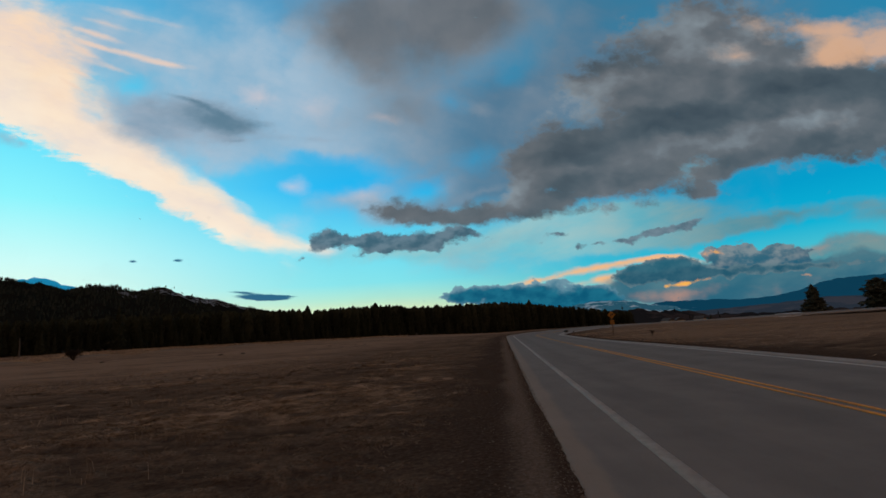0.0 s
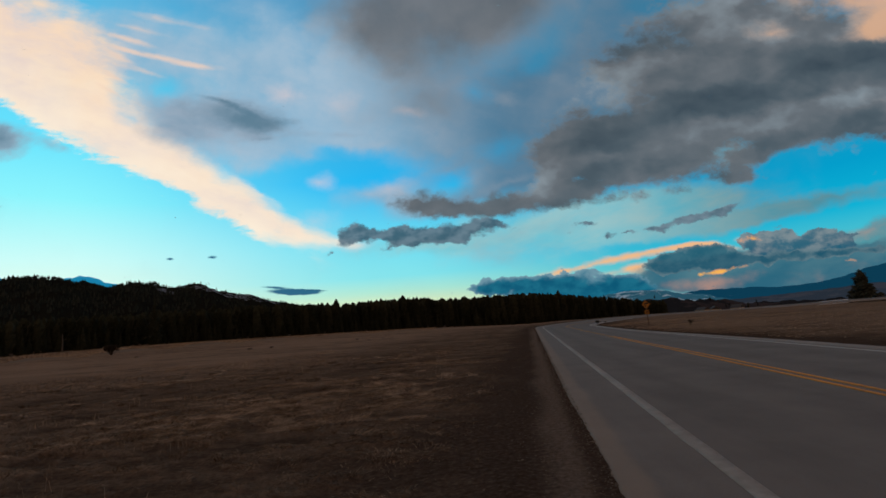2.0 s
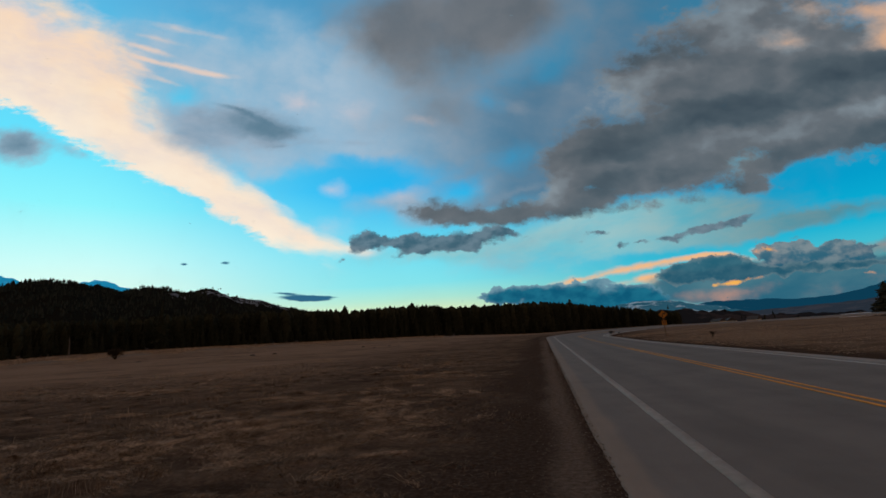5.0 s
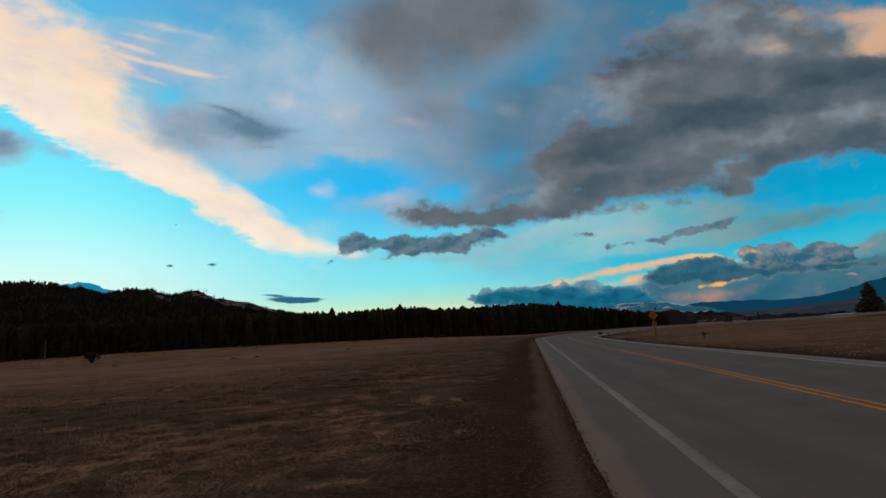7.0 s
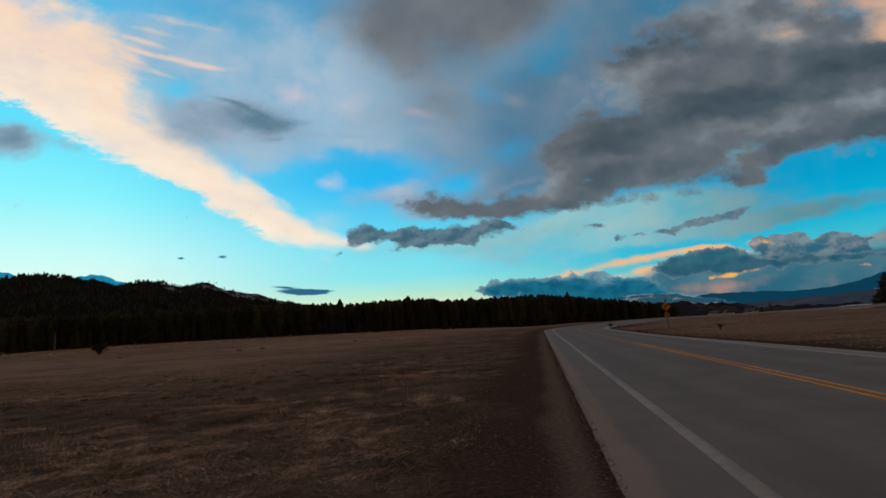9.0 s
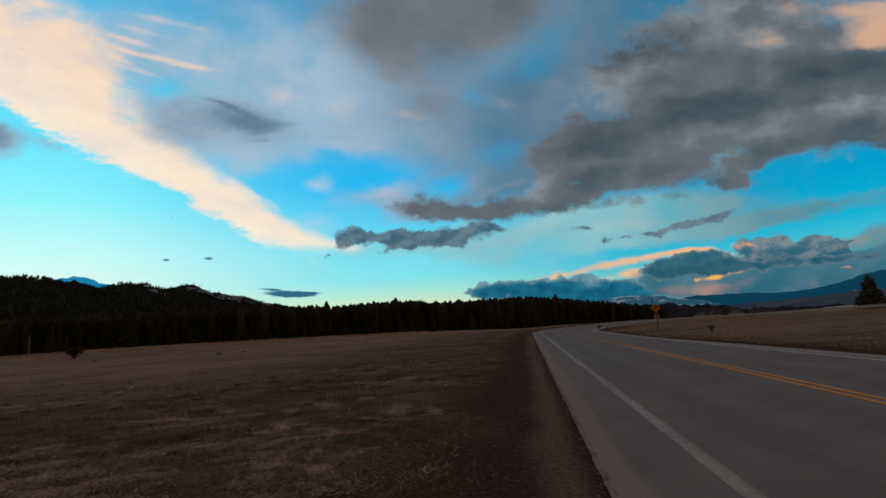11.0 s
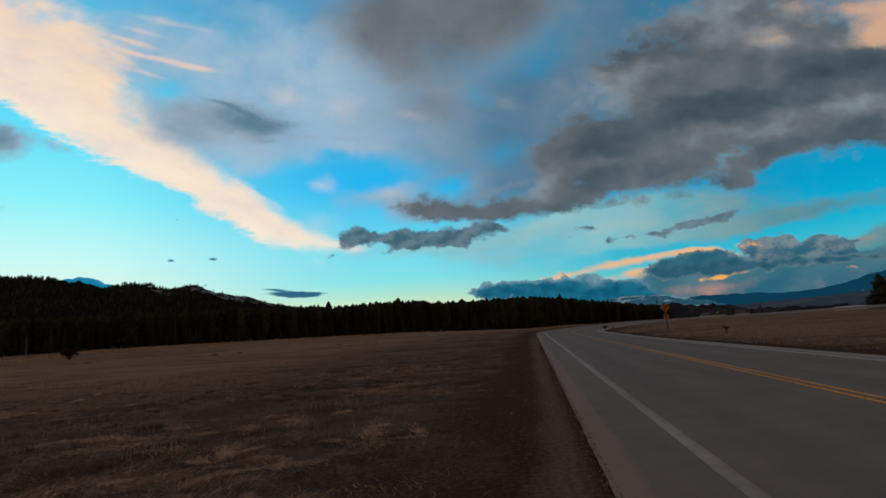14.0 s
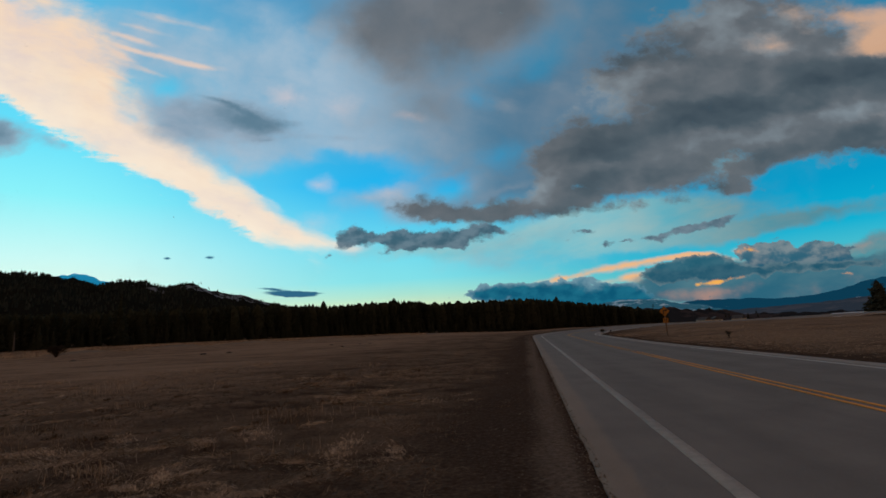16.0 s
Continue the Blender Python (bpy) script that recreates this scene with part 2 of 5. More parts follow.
small = heap([
    (-0.242, 0.212, 0.060, 0.030, -9, 1.50),
    (-0.263, 0.208, 0.042, 0.027, -7, 1.00),
    (-0.171, 0.200, 0.086, 0.025, -5, 1.10),
    (-0.092, 0.199, 0.097, 0.037, -5, 1.30),
    (-0.135, 0.193, 0.073, 0.027, -5, 1.00),
    (-0.013, 0.197, 0.096, 0.029, 0, 1.30),
    (0.053, 0.204, 0.072, 0.024, 3, 1.20),
    (-0.051, 0.182, 0.108, 0.022, -5, 1.00),
    (-0.173, 0.174, 0.048, 0.011, 13, 0.90),
    (-0.293, 0.180, 0.020, 0.011, -6, 0.90),
    (0.082, 0.192, 0.031, 0.015, -5, 0.50),
    (-0.201, 0.215, 0.062, 0.020, -6, 0.60),
], WARP_PUFF)
wisps = heap([
    (0.248, 0.180, 0.046, 0.011, -3, 1.50),
    (0.380, 0.156, 0.064, 0.014, 0, 1.60),
    (0.445, 0.167, 0.052, 0.014, 5, 1.50),
    (0.509, 0.176, 0.068, 0.015, 3, 1.50),
    (0.323, 0.153, 0.030, 0.007, -5, 1.20),
    (0.282, 0.153, 0.028, 0.006, 1, 0.90),
    (0.198, 0.172, 0.019, 0.005, -5, 0.60),
    (0.556, 0.189, 0.035, 0.009, 16, 0.80),
    (0.529, 0.198, 0.046, 0.009, 13, 0.60),
    (0.750, 0.107, 0.053, 0.007, -5, 0.90),
], WARP_PUFF)
thin = heap([
    (-0.390, 0.101, 0.072, 0.008, -6, 1.00),
    (-0.366, 0.097, 0.057, 0.008, -7, 0.60),
    (-0.424, 0.113, 0.045, 0.004, -7, 0.60),
    (-0.338, 0.099, 0.037, 0.003, -8, 0.60),
    (-0.659, 0.199, 0.014, 0.004, -6, 0.55),
    (-0.564, 0.193, 0.015, 0.006, -4, 0.60),
], WARP_THIN)
bank = heap([
    (0.032, 0.070, 0.047, 0.026, -5, 1.00),
    (0.052, 0.082, 0.035, 0.016, -5, 0.80),
    (0.100, 0.078, 0.053, 0.023, -5, 0.90),
    (0.186, 0.073, 0.080, 0.026, -3, 0.70),
    (0.221, 0.080, 0.053, 0.014, 0, 0.70),
    (0.277, 0.068, 0.090, 0.021, -5, 0.90),
    (0.184, 0.055, 0.251, 0.028, -7, 1.60),
    (0.320, 0.055, 0.067, 0.023, -7, 1.00),
    (0.318, 0.039, 0.067, 0.016, -8, 0.80),
    (0.133, 0.068, 0.104, 0.026, -3, 0.80),
    (0.137, 0.047, 0.298, 0.023, -6, 1.20),
], WARP_PUFF)
haze = heap([
    (0.629, 0.046, 0.281, 0.058, -1, 1.10),
    (0.783, 0.061, 0.161, 0.049, 2, 1.00),
    (0.463, 0.037, 0.142, 0.045, -4, 1.00),
    (0.708, 0.011, 0.257, 0.044, 2, 1.20),
    (0.559, 0.080, 0.132, 0.045, 2, 0.60),
    (0.399, 0.054, 0.123, 0.039, 0, 0.90),
    (0.480, 0.076, 0.156, 0.034, 1, 0.80),
    (0.926, 0.037, 0.208, 0.066, 0, 1.20),
], WARP_SOFT)
cumulus = heap([
    (0.438, 0.089, 0.112, 0.037, 2, 1.40),
    (0.386, 0.082, 0.067, 0.023, 1, 1.00),
    (0.468, 0.102, 0.049, 0.023, -4, 1.00),
    (0.511, 0.094, 0.051, 0.023, -4, 1.00),
    (0.405, 0.096, 0.045, 0.021, 6, 0.80),
    (0.558, 0.074, 0.132, 0.020, -1, 1.10),
    (0.447, 0.074, 0.122, 0.023, -1, 1.00),
    (0.514, 0.080, 0.077, 0.025, 0, 0.80),
    (0.656, 0.074, 0.162, 0.018, -1, 1.00),
    (0.764, 0.074, 0.128, 0.016, -1, 1.00),
    (0.902, 0.071, 0.147, 0.018, -1, 1.00),
], WARP_PUFF)
tower = heap([
    (0.617, 0.126, 0.040, 0.030, 2, 1.30),
    (0.634, 0.118, 0.028, 0.021, 1, 0.70),
    (0.581, 0.113, 0.048, 0.028, -3, 1.20),
    (0.555, 0.120, 0.027, 0.021, 3, 0.90),
    (0.640, 0.105, 0.065, 0.030, -4, 1.20),
    (0.702, 0.114, 0.050, 0.018, 2, 1.10),
    (0.727, 0.100, 0.064, 0.025, -4, 1.00),
    (0.594, 0.095, 0.099, 0.027, 0, 1.20),
    (0.681, 0.087, 0.130, 0.025, -1, 1.10),
    (0.755, 0.107, 0.037, 0.008, -2, 0.90),
    (0.549, 0.116, 0.018, 0.007, -4, 0.90),
], WARP_PUFF)
glow = heap([
    (0.258, 0.097, 0.172, 0.015, 7, 0.65),
    (0.351, 0.108, 0.148, 0.013, 5, 0.75),
    (0.436, 0.115, 0.090, 0.010, 1, 0.90),
    (0.335, 0.081, 0.102, 0.013, 7, 0.90),
    (0.187, 0.087, 0.069, 0.008, 7, 0.70),
    (0.470, 0.116, 0.044, 0.009, -5, 1.00),
    (0.519, 0.105, 0.043, 0.008, -18, 0.90),
    (0.356, 0.068, 0.045, 0.010, -5, 0.80),
    (0.380, 0.041, 0.034, 0.011, 16, 0.70),
    (0.543, 0.117, 0.018, 0.009, -3, 0.40),
], WARP_THIN)
ember = heap([
    (0.472, 0.056, 0.049, 0.009, 1, 1.00),
    (0.505, 0.059, 0.033, 0.010, 6, 0.70),
    (0.539, 0.062, 0.051, 0.009, 8, 0.80),
    (0.571, 0.116, 0.027, 0.014, 1, 1.00),
    (0.455, 0.055, 0.033, 0.008, -5, 0.90),
    (0.470, 0.115, 0.033, 0.007, -1, 0.80),
    (0.525, 0.100, 0.026, 0.007, -27, 0.80),
    (0.739, 0.056, 0.053, 0.006, -5, 0.70),
    (0.685, 0.057, 0.043, 0.004, -2, 0.50),
    (0.792, 0.055, 0.042, 0.006, -1, 0.60),
    (0.537, 0.113, 0.022, 0.014, -2, 0.60),
], WARP_THIN)
pink = heap([
    (0.457, 0.034, 0.088, 0.029, -2, 1.00),
    (0.520, 0.049, 0.077, 0.020, 4, 0.40),
    (0.580, 0.104, 0.066, 0.025, -4, 0.50),
    (0.713, 0.033, 0.150, 0.027, 0, 0.30),
    (0.815, 0.110, 0.151, 0.018, 3, 0.60),
], WARP_SOFT)
# -- clouds end

far_left, right = wstep(CU, -0.15, -0.95), wstep(CU, -0.2, 0.4)
clear_l = wramp(DZ, [(0.0, lin(246, 240, 205)), (1.0, lin(60, 120, 170)), (0.07, lin(240, 252, 228)), (0.16, lin(205, 254, 250)),
                     (0.26, lin(140, 246, 255)), (0.36, lin(100, 226, 255)), (0.6, lin(86, 172, 220))])
clear_c = wramp(DZ, [(0.0, lin(240, 222, 165)), (1.0, lin(60, 120, 170)), (0.05, lin(224, 234, 186)), (0.078, lin(178, 234, 214)), (0.11, lin(134, 230, 238)),
                     (0.18, lin(112, 222, 244)), (0.30, lin(28, 184, 244)), (0.5, lin(80, 156, 196))])
clear_r = wramp(DZ, [(0.0, lin(140, 190, 190)), (1.0, lin(60, 110, 150)), (0.06, lin(90, 200, 206)), (0.13, lin(8, 178, 214)),
                     (0.20, lin(0, 158, 204)), (0.4, lin(40, 132, 172)), (0.6, lin(58, 118, 150))])
sky = wmix(right, wmix(far_left, clear_c, clear_l), clear_r)


def along(turn, sx, sy):
    """Chart turned by an angle and squeezed, for drawn-out cloud grain."""
    m = wnode("ShaderNodeMapping")
    m.vector_type = "TEXTURE"
    put(m.inputs["Vector"], WARP_STREAK)
    m.inputs["Rotation"].default_value = (0, 0, radians(turn))
    m.inputs["Scale"].default_value = (1 / sx, 1 / sy, 1)
    return m.outputs[0]


def wsum(*terms):
    """Weighted sum: pairs of value and weight."""
    total = 0.0
    for v, k in terms:
        total = wmath("MULTIPLY_ADD", v, k, total)
    return total


def swing(n):
    return wmath("SUBTRACT", n, 0.5)


def mass(field, grain, lo, hi, most=1.0):
    """Cover of a cloud: its field torn by grain, and nothing where the field ends."""
    torn_field = wmath("ADD", field, grain)
    return wmath("MULTIPLY", wstep(torn_field, lo, hi, 0.0, most), wstep(field, 0.0, 0.16))


def layer(under, mask, colour):
    return wmix(wmath("MULTIPLY", mask, FRONT), under, colour)


n_big = wnoise(LAYER, 1.3, 8.0, 0.6)
n_mid = swing(wnoise(CHART, 5.0, 6.0, 0.55))
n_soft = swing(wnoise(WARP_SOFT, 9.0, 4.0, 0.5))
n_streak = swing(wnoise(along(-24, 1.6, 5.5), 2.6, 6.0, 0.55))
n_roll = swing(wnoise(along(12, 1.5, 3.4), 4.0, 6.0, 0.55))
n_fine = swing(wnoise(wvec("MULTIPLY", CHART, (1, 1.5, 1)), 26.0, 7.0, 0.56))
n_shift = swing(wnoise(wvec("MULTIPLY", wvec("ADD", CHART, (-0.010, 0.010, 0.0)), (1, 1.5, 1)), 26.0, 7.0, 0.56))
n_lit = wstep(wmath("SUBTRACT", n_fine, n_shift), -0.22, 0.22)
puffs = wnode("ShaderNodeTexVoronoi")
puffs.feature = "SMOOTH_F1"
put(puffs.inputs["Vector"], wvec("MULTIPLY", WARP_PUFF, (1, 1.4, 1)))
for key, v in (("Scale", 24.0), ("Detail", 3.0), ("Roughness", 0.55), ("Lacunarity", 2.3), ("Smoothness", 0.5)):
    puffs.inputs[key].default_value = v
n_puff = wmath("SUBTRACT", 0.5, puffs.outputs["Distance"])

mid_right = wstep(CU, -0.32, 0.16)
# high veil over the upper sky, torn by blue holes
edge = wmath("SUBTRACT", CV, wmath("MULTIPLY_ADD", wmath("MULTIPLY_ADD", CU, 0.0159, -0.5885), CU, -0.0436))
n_rag = swing(wnoise(along(-12, 1.4, 4.0), 6.5, 7.0, 0.58))
edge = wsum((edge, 1.0), (n_rag, 0.15))
inside = wmath("MAXIMUM", wstep(edge, -0.012, 0.016), wstep(CU, -0.40, -0.24))
veil_d = wsum((veil, 1.0), (holes, -0.70), (n_mid, 0.5), (n_streak, 0.3), (n_soft, 0.7))
veil_m = wmath("MULTIPLY", wmath("MULTIPLY", wstep(veil_d, -0.25, 0.8, 0.0, 0.94), wstep(veil, 0.0, 0.3)), inside)
veil_l = wsum((n_mid, 0.7), (n_soft, 0.5), (n_streak, 0.4))
veil_c = wmix(wstep(veil_l, -0.4, 0.4), wmix(mid_right, lin(126, 174, 204), lin(66, 112, 142)), wmix(mid_right, lin(180, 198, 214), lin(106, 130, 150)))
sky = layer(sky, veil_m, veil_c)
low_d = wsum((veil_low, 1.0), (n_roll, 0.9), (n_soft, 0.4))
low_c = wmix(wstep(CU, 0.20, 0.70), wmix(wstep(n_roll, -0.25, 0.25), lin(112, 196, 210), lin(164, 200, 200)), wmix(wstep(n_roll, -0.25, 0.25), lin(66, 138, 156), lin(124, 144, 144)))
sky = layer(sky, wmath("MULTIPLY", wstep(low_d, 0.12, 0.95, 0.0, 0.9), wstep(veil_low, 0.0, 0.3)), low_c)
blush_m = mass(blush, wsum((n_soft, 0.9), (n_streak, 0.6), (n_fine, 0.3)), 0.0, 1.3, 0.75)
sky = layer(sky, blush_m, wmix(mid_right, lin(232, 208, 204), lin(140, 152, 164)))

# the bright warm border of the sheet
brim = wmath("MULTIPLY", wstep(edge, 0.10, 0.0), wstep(CU, -0.24, -0.50))
peach_d = wsum((peach, 0.9), (brim, 0.5), (n_streak, 1.7), (n_mid, 0.8), (n_soft, 0.7), (n_fine, 0.25))
peach_m = wmath("MULTIPLY", wmath("MULTIPLY", wstep(peach_d, 0.02, 1.25, 0.0, 0.97), wstep(wmath("ADD", peach, brim), 0.0, 0.3)), inside)
cream = wstep(wsum((edge, -4.0), (n_streak, 1.2), (n_soft, 0.8)), -1.0, 0.35)
peach_c = wmix(cream, wmix(wstep(n_streak, -0.2, 0.2), lin(232, 212, 204), lin(255, 222, 188)), wmix(wstep(n_rag, -0.2, 0.2), lin(255, 236, 214), lin(255, 240, 220)))
sky = layer(sky, peach_m, peach_c)
ripple_m = wmath("MULTIPLY", mass(ripples, wsum((n_streak, 0.9), (n_soft, 0.5)), 0.0, 0.9, 0.75), inside)
sky = layer(sky, ripple_m, lin(242, 210, 188))

# grey smoke-like cloud under the sheet
fish_m = mass(fish, wsum((n_streak, 1.0), (n_fine, 0.5), (n_soft, 0.7)), 0.0, 0.95, 0.9)
sky = layer(sky, fish_m, wmix(wstep(n_streak, -0.25, 0.25), lin(124, 152, 174), lin(162, 176, 192)))
sky = layer(sky, mass(fish_dark, wsum((n_streak, 1.2), (n_fine, 0.7), (n_soft, 0.9)), -0.05, 1.25, 0.85), lin(80, 118, 140))
smoke_m = wstep(wsum((smoke, 1.0), (n_mid, 0.8), (n_soft, 0.5)), 0.0, 1.2, 0.0, 0.92)
sky = layer(sky, smoke_m, wmix(wstep(wsum((smoke, 0.7), (n_mid, 0.7)), 0.1, 0.9), lin(136, 146, 158), wmix(wstep(n_soft, -0.25, 0.25), lin(98, 102, 107), lin(114, 115, 118))))

# low bank, haze and cumulus with their lit edges
glow_m = mass(glow, wsum((n_fine, 1.5), (n_roll, 1.2)), 0.0, 1.1, 0.85)
sky = layer(sky, glow_m, wmix(wstep(wsum((glow, 1.0), (n_fine, 1.0)), 0.3, 1.0), lin(226, 186, 158), lin(255, 186, 122)))
haze_m = wstep(wsum((haze, 1.0), (n_roll, 0.7)), 0.12, 0.75, 0.0, 0.95)
sky = layer(sky, haze_m, wmix(wstep(wsum((n_roll, 1.0), (CV, 3.0)), -0.1, 0.45), lin(30, 92, 118), lin(80, 118, 132)))
pink_m = mass(pink, wsum((n_soft, 0.9), (n_fine, 1.0)), 0.05, 1.3, 0.75)
sky = layer(sky, pink_m, lin(196, 146, 126))
bank_e = wsum((bank, 0.75), (n_puff, 0.7), (n_fine, 0.5))
sky = layer(sky, wstep(bank_e, 0.12, 0.30), wmix(wstep(wsum((bank_e, 1.0), (CV, -14.0)), -0.95, 0.05), lin(112, 150, 166), wmix(n_lit, lin(4, 86, 116), lin(24, 108, 134))))
tower_e = wsum((tower, 0.8), (n_puff, 0.7), (n_fine, 0.5))
tower_c = wmix(wstep(wsum((n_lit, 0.6), (CV, 12.0)), 0.9, 2.0), lin(24, 88, 114), wmix(n_lit, lin(96, 118, 130), lin(126, 138, 144)))
sky = layer(sky, wstep(tower_e, 0.10, 0.36, 0.0, 0.96), tower_c)
cum_e = wsum((cumulus, 0.8), (n_puff, 0.7), (n_fine, 0.5))
cum_c = wmix(wstep(cum_e, 0.85, 0.25), wmix(n_lit, lin(30, 84, 106), lin(54, 98, 116)), wmix(n_lit, lin(74, 108, 122), lin(100, 126, 136)))
sky = layer(sky, wstep(cum_e, 0.08, 0.34, 0.0, 0.95), cum_c)
ember_m = mass(ember, wsum((n_fine, 2.4), (n_puff, 1.0)), 0.1, 1.0, 0.92)
sky = layer(sky, ember_m, wmix(wstep(ember, 0.4, 1.1), lin(240, 170, 120), lin(255, 184, 84)))

# the great dark cloud
n_lump = swing(wnoise(wvec("MULTIPLY", WARP_BIG, (1, 1.5, 1)), 8.0, 3.0, 0.45))
n_lump_s = swing(wnoise(wvec("MULTIPLY", wvec("ADD", WARP_BIG, (-0.022, 0.026, 0.0)), (1, 1.5, 1)), 8.0, 3.0, 0.45))
relief = wmath("SUBTRACT", n_lump, n_lump_s)
n_drift = swing(wnoise(along(14, 1.2, 2.6), 3.6, 3.0, 0.5))
torn = wsum((n_lump, 0.8), (n_puff, 0.6), (n_fine, 0.22), (n_soft, 0.3))
grey_d = wsum((grey_main, 1.0), (grey_top, 0.9), (grey_low, 0.85), (gaps, -0.5), (torn, 1.0))
grey_m = wstep(grey_d, 0.0, 0.85, 0.0, 0.97)
tone = wsum((shade, 0.25), (gloom, -0.21), (n_drift, 0.45), (relief, 0.65), (n_soft, 0.3), (n_fine, 0.10), (wstep(grey_d, 0.9, 0.1), 0.12))
grey_c = wramp(wmath("ADD", tone, 0.44), [(0.0, lin(56, 68, 78)), (1.0, lin(164, 172, 178)), (0.28, lin(78, 89, 97)), (0.5, lin(102, 108, 114)), (0.72, lin(132, 143, 151))])
sky = layer(sky, grey_m, grey_c)
warm_m = mass(warm, wsum((n_fine, 0.9), (n_mid, 0.7), (n_soft, 0.9), (gloom, -0.6)), 0.1, 1.2, 0.85)
sky = layer(sky, warm_m, wmix(wstep(warm, 0.4, 1.2), lin(176, 158, 148), lin(222, 176, 142)))
small_m = mass(wmath("ADD", small, wisps), wsum((n_puff, 0.8), (n_fine, 0.8)), 0.12, 0.72, 0.95)
sky = layer(sky, small_m, wmix(wsum((n_lit, 0.7), (wstep(small, 1.4, 0.4), 0.3)), lin(58, 88, 106), lin(112, 132, 146)))
sky = layer(sky, mass(thin, wmath("MULTIPLY", n_fine, 0.4), 0.08, 0.5, 0.97), lin(20, 92, 130))

# overhead and behind the viewer: unseen sheet, made warm to tint the ground's light
rear = wmix(wstep(n_big, 0.36, 0.62), lin(143, 119, 107), lin(181, 141, 113))
sky = wmix(wmath("SUBTRACT", 1.0, FRONT), sky, rear)
# below the horizon
sky = wmix(wstep(DZ, -0.02, 0.0), lin(50, 46, 42), sky)

low = wnode("ShaderNodeTexSky")
low.sky_type = "NISHITA"
low.sun_disc = False
low.sun_elevation = radians(1.0)
low.sun_rotation = radians(-38.0)
background = wnode("ShaderNodeBackground")
put(background.inputs["Color"], sky)
background.inputs["Strength"].default_value = 1.0
air = wnode("ShaderNodeBackground")
put(air.inputs["Color"], low.outputs[0])
air.inputs["Strength"].default_value = 0.0015
both = wnode("ShaderNodeAddShader")
put(both.inputs[0], background.outputs[0])
put(both.inputs[1], air.outputs[0])
put(wnode("ShaderNodeOutputWorld").inputs[0], both.outputs[0])

sun = new("sun", bpy.data.lights.new("sun", "SUN"))
sun.data.energy = 0.12
sun.data.angle = radians(20)
sun.data.color = (1.0, 0.72, 0.5)
sun.matrix_world = look((-60, 75, 12), (0, 0, 0))

# ---- materials ----
def material(name):
    m = bpy.data.materials.new(name)
    m.use_nodes = True
    t = m.node_tree
    return m, t, t.nodes["Principled BSDF"]


def surface(name, colours, scale=4.0, rough=0.9, bump=0.3, bump_scale=None, detail=8.0, stretch=(1, 1, 1), coat=None, metal=0.0, spec=0.3, island=False):
    """A two-scale mottled material: fine grain over broad patches, with relief."""
    m, t, b = material(name)
    tc = t.nodes.new("ShaderNodeTexCoord")
    mp = t.nodes.new("ShaderNodeMapping")
    mp.inputs["Scale"].default_value = stretch
    t.links.new(tc.outputs["Object"], mp.inputs[0])
    na = t.nodes.new("ShaderNodeTexNoise")
    na.inputs["Scale"].default_value, na.inputs["Detail"].default_value, na.inputs["Roughness"].default_value = scale, detail, 0.65
    nb = t.nodes.new("ShaderNodeTexNoise")
    nb.inputs["Scale"].default_value, nb.inputs["Detail"].default_value = scale * 0.07, 5.0
    for n in (na, nb):
        t.links.new(mp.outputs[0], n.inputs["Vector"])
    mixf = t.nodes.new("ShaderNodeMath")
    mixf.operation = "MULTIPLY_ADD"
    t.links.new(na.outputs["Fac"], mixf.inputs[0])
    mixf.inputs[1].default_value = 0.55
    half = t.nodes.new("ShaderNodeMath")
    half.operation = "MULTIPLY"
    t.links.new(nb.outputs["Fac"], half.inputs[0])
    half.inputs[1].default_value = 0.45
    t.links.new(half.outputs[0], mixf.inputs[2])
    src = mixf.outputs[0]
    if island:
        g = t.nodes.new("ShaderNodeNewGeometry")
        add = t.nodes.new("ShaderNodeMath")
        add.operation = "MULTIPLY_ADD"
        t.links.new(g.outputs["Random Per Island"], add.inputs[0])
        add.inputs[1].default_value = 0.35
        t.links.new(src, add.inputs[2])
        sub = t.nodes.new("ShaderNodeMath")
        sub.operation = "SUBTRACT"
        t.links.new(add.outputs[0], sub.inputs[0])
        sub.inputs[1].default_value = 0.17
        src = sub.outputs[0]
    r = t.nodes.new("ShaderNodeValToRGB")
    e = r.color_ramp.elements
    stops = [0.33 + 0.34 * k / (len(colours) - 1) for k in range(len(colours))]
    for k, (p, c) in enumerate(zip(stops, colours)):
        el = e[k] if k < 2 else e.new(p)
        el.position, el.color = p, (*c, 1)
    t.links.new(src, r.inputs[0])
    t.links.new(r.outputs[0], b.inputs["Base Color"])
    b.inputs["Roughness"].default_value = rough
    b.inputs["Metallic"].default_value = metal
    b.inputs["Specular IOR Level"].default_value = spec
    if bump:
        bn = t.nodes.new("ShaderNodeBump")
        bn.inputs["Strength"].default_value = bump
        bn.inputs["Distance"].default_value = 0.02
        nc = t.nodes.new("ShaderNodeTexNoise")
        nc.inputs["Scale"].default_value = bump_scale or scale * 4
        nc.inputs["Detail"].default_value = 5.0
        t.links.new(mp.outputs[0], nc.inputs["Vector"])
        t.links.new(nc.outputs["Fac"], bn.inputs["Height"])
        t.links.new(bn.outputs[0], b.inputs["Normal"])
    return m


def haze_glow(m, colour, amount):
    """Haze from kilometres of air, put into a far backdrop's material as glow."""
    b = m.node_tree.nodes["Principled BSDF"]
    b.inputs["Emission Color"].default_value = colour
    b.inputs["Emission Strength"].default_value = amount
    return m


